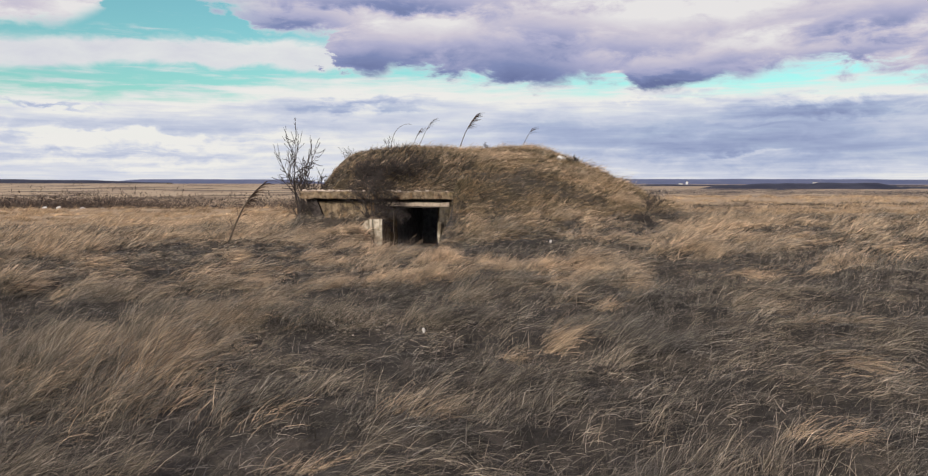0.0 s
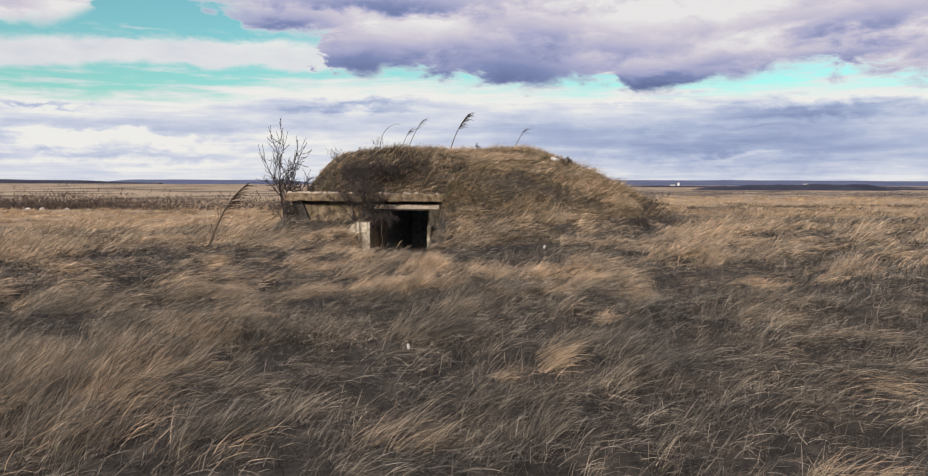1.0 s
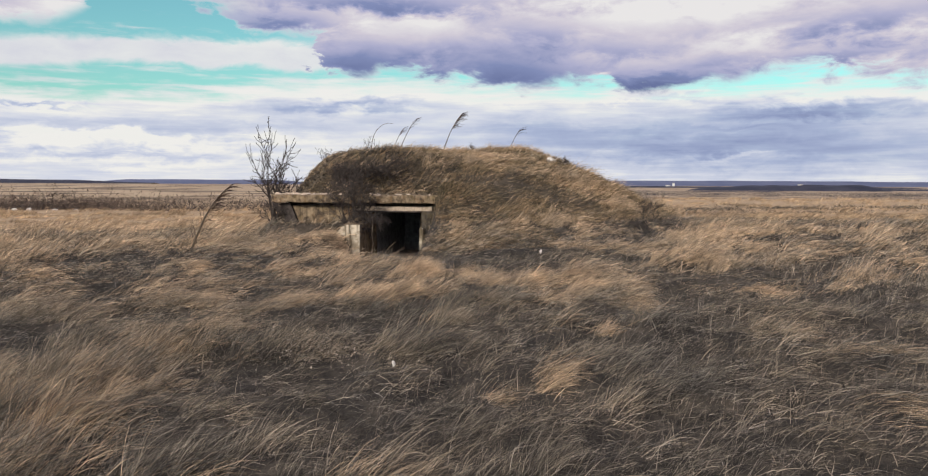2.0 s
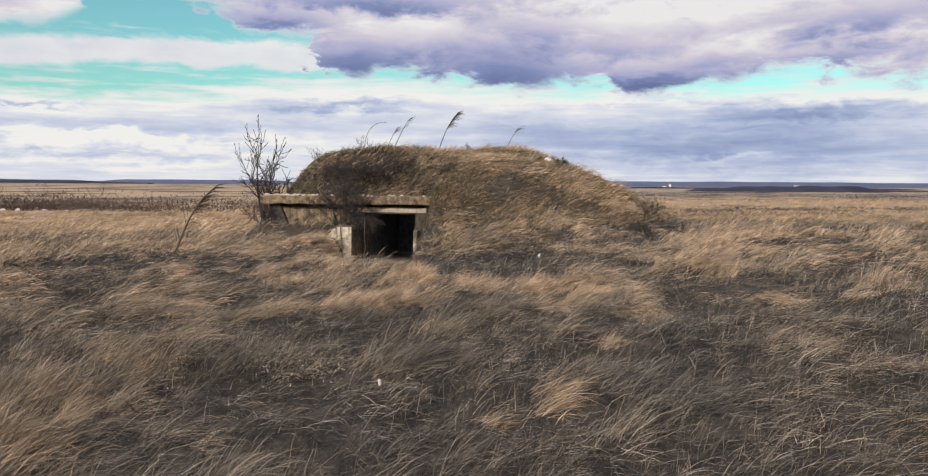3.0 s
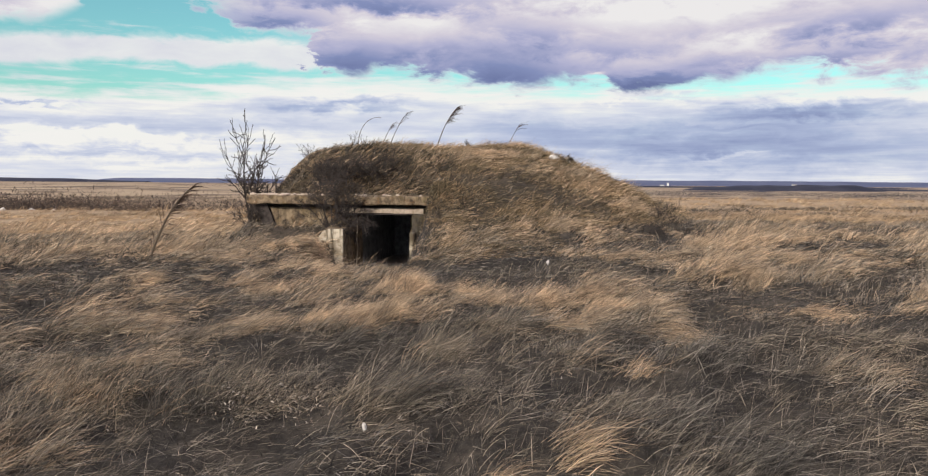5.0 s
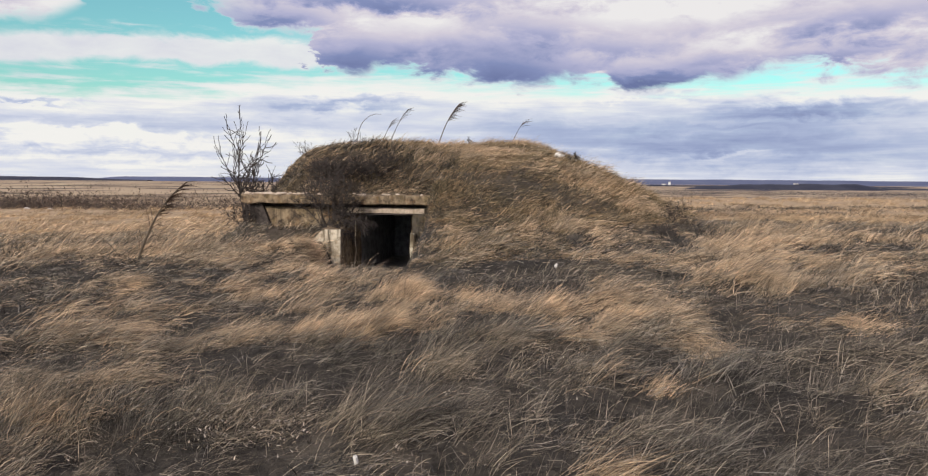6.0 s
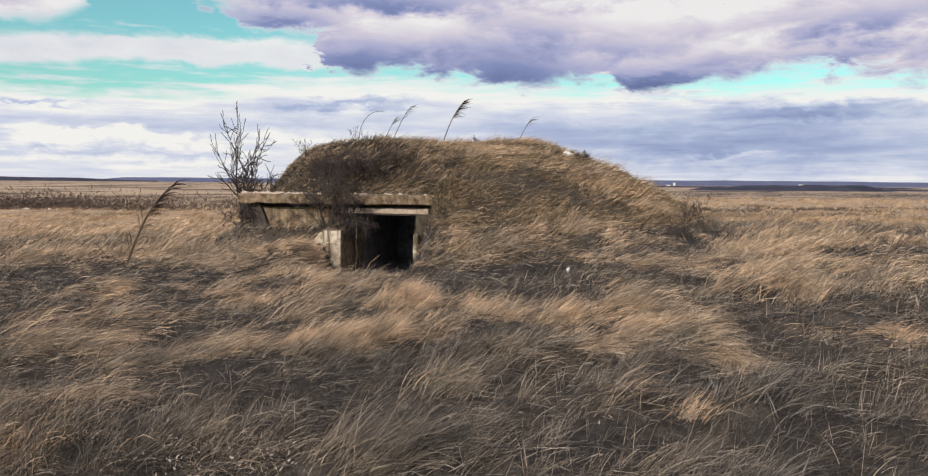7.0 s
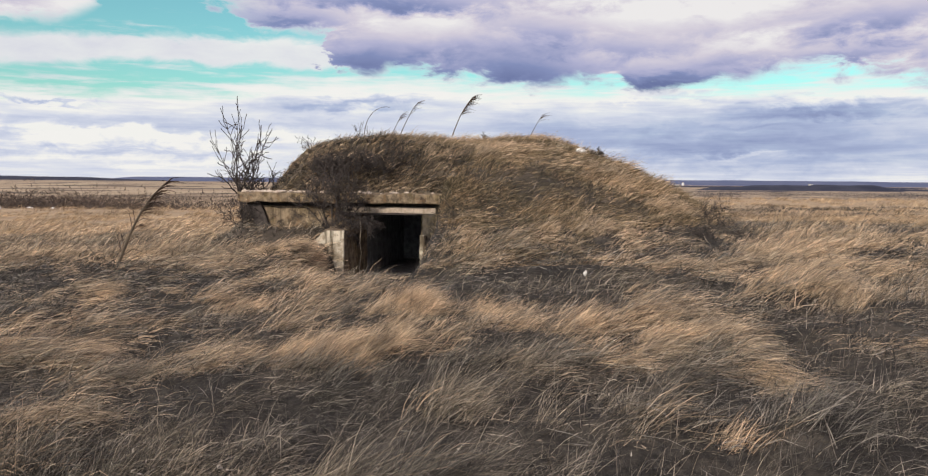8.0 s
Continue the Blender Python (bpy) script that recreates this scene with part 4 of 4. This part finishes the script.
# ---- reeds ----
def reed(place, height, lean, bend, plume, label, seed, leaves=2, stout=1.0, strands=30):
    """A dry reed: stalk, drooping plume of many fine strands, a few leaves. lean and bend in radians, towards +x."""
    rnd = random.Random(seed)
    thing = empty("reed", place, label, "reed", "dry reeds")
    pts, radii, p = [], [], Vector((0, 0, -0.05))
    n = 14
    for k in range(n + 1):
        f = k / n
        pts.append(p.copy())
        radii.append(0.0085 * stout * (1 - 0.6 * f))
        a = lean + bend * f ** 2
        p = p + Vector((math.sin(a), rnd.gauss(0, 0.02), math.cos(a))) * (height / n)
    bm = bmesh.new()
    tube(bm, pts, radii, 5)
    part("stalk", bm, STALK, thing)
    if plume:
        bm = bmesh.new()
        for k in range(strands):
            f = rnd.uniform(1 - plume, 1.0)
            q = pts[min(int(f * n), n)].lerp(pts[min(int(f * n) + 1, n)], f * n % 1)
            a = lean + bend + rnd.uniform(-0.1, 0.55)
            ln = rnd.uniform(0.11, 0.24) * (1.15 - 0.4 * abs(f - 0.85))
            mid_p = q + Vector((math.sin(a), rnd.gauss(0, 0.2), math.cos(a))) * ln * 0.5
            end = mid_p + Vector((math.sin(a + 0.5), rnd.gauss(0, 0.2), math.cos(a + 0.5))) * ln * 0.5
            tube(bm, [q, mid_p, end], [0.002 * stout, 0.0038 * stout ** 0.5, 0.001], 3)
        part("plume", bm, PLUME, thing, "feathery dark brown plume")
    for k in range(leaves):
        bm = bmesh.new()
        q = pts[int(n * rnd.uniform(0.2, 0.6))]
        a = lean + rnd.choice((-0.5, 0.6))
        ln = height * rnd.uniform(0.14, 0.24)
        mid_p = q + Vector((math.sin(a), 0.05, math.cos(a))) * ln * 0.6
        end = mid_p + Vector((math.sin(a * 1.9), 0.05, math.cos(a * 1.9))) * ln * 0.5
        tube(bm, [q, mid_p, end], [0.003, 0.006, 0.001], 3)
        part("leaf", bm, PLUME, thing)
    return thing


reed(on_ground(-0.22, 19.4), 1.06, 0.30, 0.45, 0.36, "dry reed with a feathery plume on the mound crest", 1, 0, 1.6, 55)
reed(on_ground(-1.20, 18.8), 0.85, 0.38, 0.20, 0.24, "dry reed with a thin plume on the mound crest", 2, 0, 1.3, 9)
reed(on_ground(-1.36, 18.8), 0.60, 0.38, 0.10, 0.14, "dry reed with a thin plume on the mound crest", 3, 0, 1.3, 8)
reed(on_ground(1.27, 19.4), 0.64, 0.40, 0.20, 0.20, "dry reed with a thin plume on the mound crest", 4, 0, 1.2, 8)
reed(on_ground(-1.72, 18.3), 0.98, 0.02, 1.95, 0.0, "bare reed stalk arching over on the mound crest", 5, 0)
reed(on_ground(-3.90, 13.0), 1.16, 0.36, 0.55, 0.42, "tall dry reed with a drooping plume in the grass", 6, 11, 2.4, 42)
reed(on_ground(-4.15, 13.2), 0.42, -0.55, -0.5, 0.0, "short bare reed stalk in the grass", 7, 0)


# ---- stones ----
def stone(place, size, seed, label, sink=0.25, name="stone", group="pale stones"):
    bm = bmesh.new()
    bmesh.ops.create_icosphere(bm, subdivisions=2, radius=0.5)
    rnd = random.Random(seed)
    off = Vector((rnd.uniform(0, 50), rnd.uniform(0, 50), 0))
    for v in bm.verts:
        v.co *= 1 + 0.55 * noise.noise(v.co * 2.2 + off) + 0.2 * noise.noise(v.co * 5 + off)
        v.co = Vector((v.co.x * size[0], v.co.y * size[1], v.co.z * size[2]))
    me = bpy.data.meshes.new(name)
    bm.to_mesh(me)
    bm.free()
    me.materials.append(STONE)
    ob = new(name, me)
    ob.matrix_world = Matrix.Translation((place[0], place[1], place[2] + size[2] * (0.5 - sink))) @ Matrix.Rotation(rnd.uniform(0, 6.3), 4, "Z")
    return tagged(ob, label, "stone", group)


stone(on_ground(-0.325, 6.27, 0.08), (0.028, 0.024, 0.044), 1, "small white stone lying in the dead grass", 0.1)
stone(on_ground(1.17, 11.0, 0.09), (0.035, 0.03, 0.05), 2, "small pale stone in the dead grass", 0.1)
stone(on_ground(2.02, 17.3, 0.05), (0.14, 0.12, 0.10), 3, "pale broken stone on the mound's shoulder", 0.2)
stone(on_ground(2.32, 17.4, 0.05), (0.11, 0.10, 0.08), 4, "pale broken stone on the mound's shoulder", 0.2)
stone(on_ground(2.12, 17.5, 0.03), (0.12, 0.10, 0.08), 5, "pale broken stone on the mound's shoulder", 0.2)
rs = random.Random(4)
for k in range(9):
    sx = rs.uniform(-25, -17)
    stone(on_ground(sx * 0.95, rs.uniform(33, 37)), (rs.uniform(0.12, 0.28), 0.2, rs.uniform(0.10, 0.18)), 20 + k, "pale rubble stone at the meadow's edge", 0.2)

# broken concrete and earth crumbs lying along the roof slab's front edge
rub = bmesh.new()
rr = random.Random(9)
for k in range(96):
    p = from_uv(rr.choice((rr.uniform(2.0, 3.0), rr.uniform(0.0, 3.0))), rr.uniform(0.05, 0.40), SLAB_TOP)
    sz = rr.uniform(0.012, 0.05)
    made = bmesh.ops.create_icosphere(rub, subdivisions=1, radius=sz, matrix=Matrix.Translation((p.x, p.y, p.z + sz * 0.2)) @ Matrix.Diagonal((rr.uniform(0.8, 1.8), rr.uniform(0.8, 1.4), rr.uniform(0.4, 0.7), 1)))
    for vert in made["verts"]:
        vert.co += Vector((rr.gauss(0, 1), rr.gauss(0, 1), rr.gauss(0, 0.6))) * sz * 0.18
crumbs = part("rubble", rub, LINTEL, None)
tagged(crumbs, "pale concrete crumbs lying on the roof slab", "rubble", kind="stuff")

# flecks of pale dead leaves among the weeds
fx, fy = [], []
for cx, cy, sd, cnt in ((-0.98, 6.85, 0.17, 300), (-0.72, 6.8, 0.10, 90), (-0.2, 6.6, 0.22, 45), (0.5, 7.0, 0.4, 50), (-2.3, 6.2, 0.3, 80)):
    fx.append(rng.normal(cx, sd, cnt))
    fy.append(rng.normal(cy, sd, cnt))
fx, fy = np.concatenate(fx), np.concatenate(fy)
n = len(fx)
blades("dead_leaves", np.stack([fx, fy, ground_z(fx, fy) + rng.uniform(0.03, 0.14, n)], -1), rng.uniform(0, 6.3, n), rng.uniform(0.012, 0.03, n),
       rng.uniform(0.2, 1.5, n), rng.uniform(0.5, 1.8, n), rng.uniform(0.005, 0.010, n), 2, FLECK, "pale curled dead leaves among the weeds", "dead leaves")


# ---- far scrub, woods, hills and town ----
def thicket(name, x, y, tall, wide, label, category, each=26, radius=0.9, mat=SCRUB):
    """Bare scrub far off: bursts of twigs, as one mass."""
    k = np.repeat(np.arange(len(x)), each)
    m = len(k)
    top = (tall * rng.uniform(0.55, 1.15, len(x)))[k]
    rx, ry = x[k] + rng.normal(0, radius, m), y[k] + rng.normal(0, radius, m)
    f = rng.uniform(0, 1, m)
    up = top * np.sqrt(np.maximum(1 - (np.hypot(rx - x[k], ry - y[k]) / (2.6 * radius)) ** 2, 0.05)) * f
    return blades(name, np.stack([rx, ry, ground_z(x, y)[k] - 0.1 + up * 0.85], -1), rng.uniform(0, 6.3, m), np.minimum(top, 4.0) * rng.uniform(0.06, 0.14, m), rng.uniform(0.0, 1.2, m),
                  rng.uniform(0.3, 1.6, m), wide * rng.uniform(0.6, 1.5, m), 2, mat, label, category)


n = 760
sx, sy = rng.uniform(-60, -7, n), rng.uniform(38, 78, n)
sx = np.where(sx < -0.62 * sy - 4, sx * 0.6, sx)
thicket("bare_scrub", sx, sy, np.full(n, 1.62) * (0.6 + 0.75 * fbm(sx * 0.12, sy * 0.12, 51)), 0.032, "belt of bare dark brown scrub beyond the meadow", "scrub", 92, 1.3)
n = 420
sx, sy = rng.uniform(-130, -15, n), rng.choice((130.0, 175.0, 240.0), n) + rng.normal(0, 16, n)
ok = fbm(sx * 0.03, sy * 0.06, 61) > 0.52
thicket("bare_scrub", sx[ok], sy[ok], np.full(ok.sum(), 0.8), 0.10, "sparse hedges of bare scrub in the far fields", "scrub", 16, 1.6)
n = 1000
sx, sy = rng.uniform(40, 330, n), rng.uniform(300, 420, n)
ok = fbm(sx * 0.018, sy * 0.03, 72) > 0.44
sx, sy = sx[ok], sy[ok]
thicket("dark_wood", sx, sy, 1.6 + 1.6 * fbm(sx * 0.03, sy * 0.02, 71), 0.16, "low dark leafless wood in the valley", "wood", 36, 4.0, WOOD)
n = 460
sx, sy = rng.uniform(40, 260, n), rng.uniform(200, 290, n)
ok = fbm(sx * 0.03, sy * 0.06, 73) > 0.48
thicket("dark_wood", sx[ok], sy[ok], np.full(ok.sum(), 1.2), 0.13, "low dark leafless wood in the valley", "wood", 30, 3.0, WOOD)


def ridge(name, x0, x1, y, base, height, seed, label, deep=1.0, mat=None, roll=0.0016):
    """A long wooded hill: foot, shoulder, crest and back as one rolling strip."""
    xs = np.linspace(x0, x1, 160)
    edge = np.clip(np.minimum(xs - x0, x1 - xs) / (0.25 * (x1 - x0)), 0, 1)
    edge = edge * edge * (3 - 2 * edge)
    top = base + height * edge * (0.75 + 0.5 * fbm(xs * roll, xs * 0 + seed, seed, 4))
    rows = [np.stack([xs, xs * 0 + y + dy * deep, base - 12 + (top - base + 12) * f], -1) for dy, f in ((-420, 0.0), (-200, 0.55), (-60, 0.9), (0, 1.0), (160, 0.8), (420, 0.0))]
    v = np.concatenate(rows)
    i = np.arange(len(rows) * 160).reshape(len(rows), 160)
    me = mesh_from(name, v, np.stack([i[:-1, :-1], i[:-1, 1:], i[1:, 1:], i[1:, :-1]], -1).reshape(-1, 4))
    me.polygons.foreach_set("use_smooth", np.ones(len(me.polygons), bool))
    me.materials.append(mat or HILL)
    return tagged(new(name, me), label, "hill", kind="structure")


# hills and ridges wear the haze tint in their material
ridge("backdrop_hill", -1750, -500, 3600, -24, 22, 5, "distant wooded hill tinted blue for haze")
ridge("backdrop_hill", -4400, -900, 4050, -40, 23, 6, "distant wooded ridge tinted blue for haze")
ridge("backdrop_hill", -900, 4400, 4050, -22, 26, 7, "distant wooded ridge tinted blue for haze")
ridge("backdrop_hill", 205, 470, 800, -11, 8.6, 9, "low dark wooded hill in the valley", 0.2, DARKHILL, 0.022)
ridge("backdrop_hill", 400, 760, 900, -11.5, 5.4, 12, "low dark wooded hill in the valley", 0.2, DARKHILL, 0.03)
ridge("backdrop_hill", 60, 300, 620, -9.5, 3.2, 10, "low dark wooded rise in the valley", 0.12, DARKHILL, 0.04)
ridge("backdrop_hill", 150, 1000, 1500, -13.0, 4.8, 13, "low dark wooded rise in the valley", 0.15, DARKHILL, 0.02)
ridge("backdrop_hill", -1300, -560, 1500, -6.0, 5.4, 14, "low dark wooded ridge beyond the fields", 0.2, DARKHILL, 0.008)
ridge("backdrop_hill", 200, 3400, 3000, -22, 10, 8, "distant wooded ridge tinted blue for haze")


def far_house(x, y, w, h, seed):
    """A pale block of a distant town."""
    z = float(ground_z(x, y))
    thing = empty("far_building", (x, y, z), "distant white flat-roofed building", "building", "distant town")
    bm = bmesh.new()
    bmesh.ops.create_cube(bm, size=1.0)
    bmesh.ops.scale(bm, vec=(w, 14, h + 2), verts=bm.verts)
    bmesh.ops.translate(bm, vec=(0, 0, h / 2 - 1), verts=bm.verts)
    part("wall", bm, WALLWHITE, thing)
    bm = bmesh.new()
    bmesh.ops.create_cube(bm, size=1.0)
    bmesh.ops.scale(bm, vec=(w + 1, 15, 1.2), verts=bm.verts)
    bmesh.ops.translate(bm, vec=(0, 0, h + 0.5), verts=bm.verts)
    part("roof", bm, ROOFGREY, thing)


for k, (hx, hy, hw, hh) in enumerate(((1062, 2450, 9, 7), (1095, 2500, 5, 3), (640, 2400, 9, 3), (652, 2380, 3, 9))):
    far_house(hx, hy, hw, hh, k)

# long tufts in the near grass, bent over by the wind
x, y, tall, skew = tufted(21000, 2.6, 7.6, 0.60, 42, 0.07, 0.30, 3.0, 0.3)
tall = tall * (1 - 0.35 * step01(1.0, 2.2, x))
sow("long_tufts", x, y, tall, skew * 0.6, 0.34, 0.0017, 3, STRAW, TUFT_LABEL, 0.10, 0.3, 0.0, 0.6)
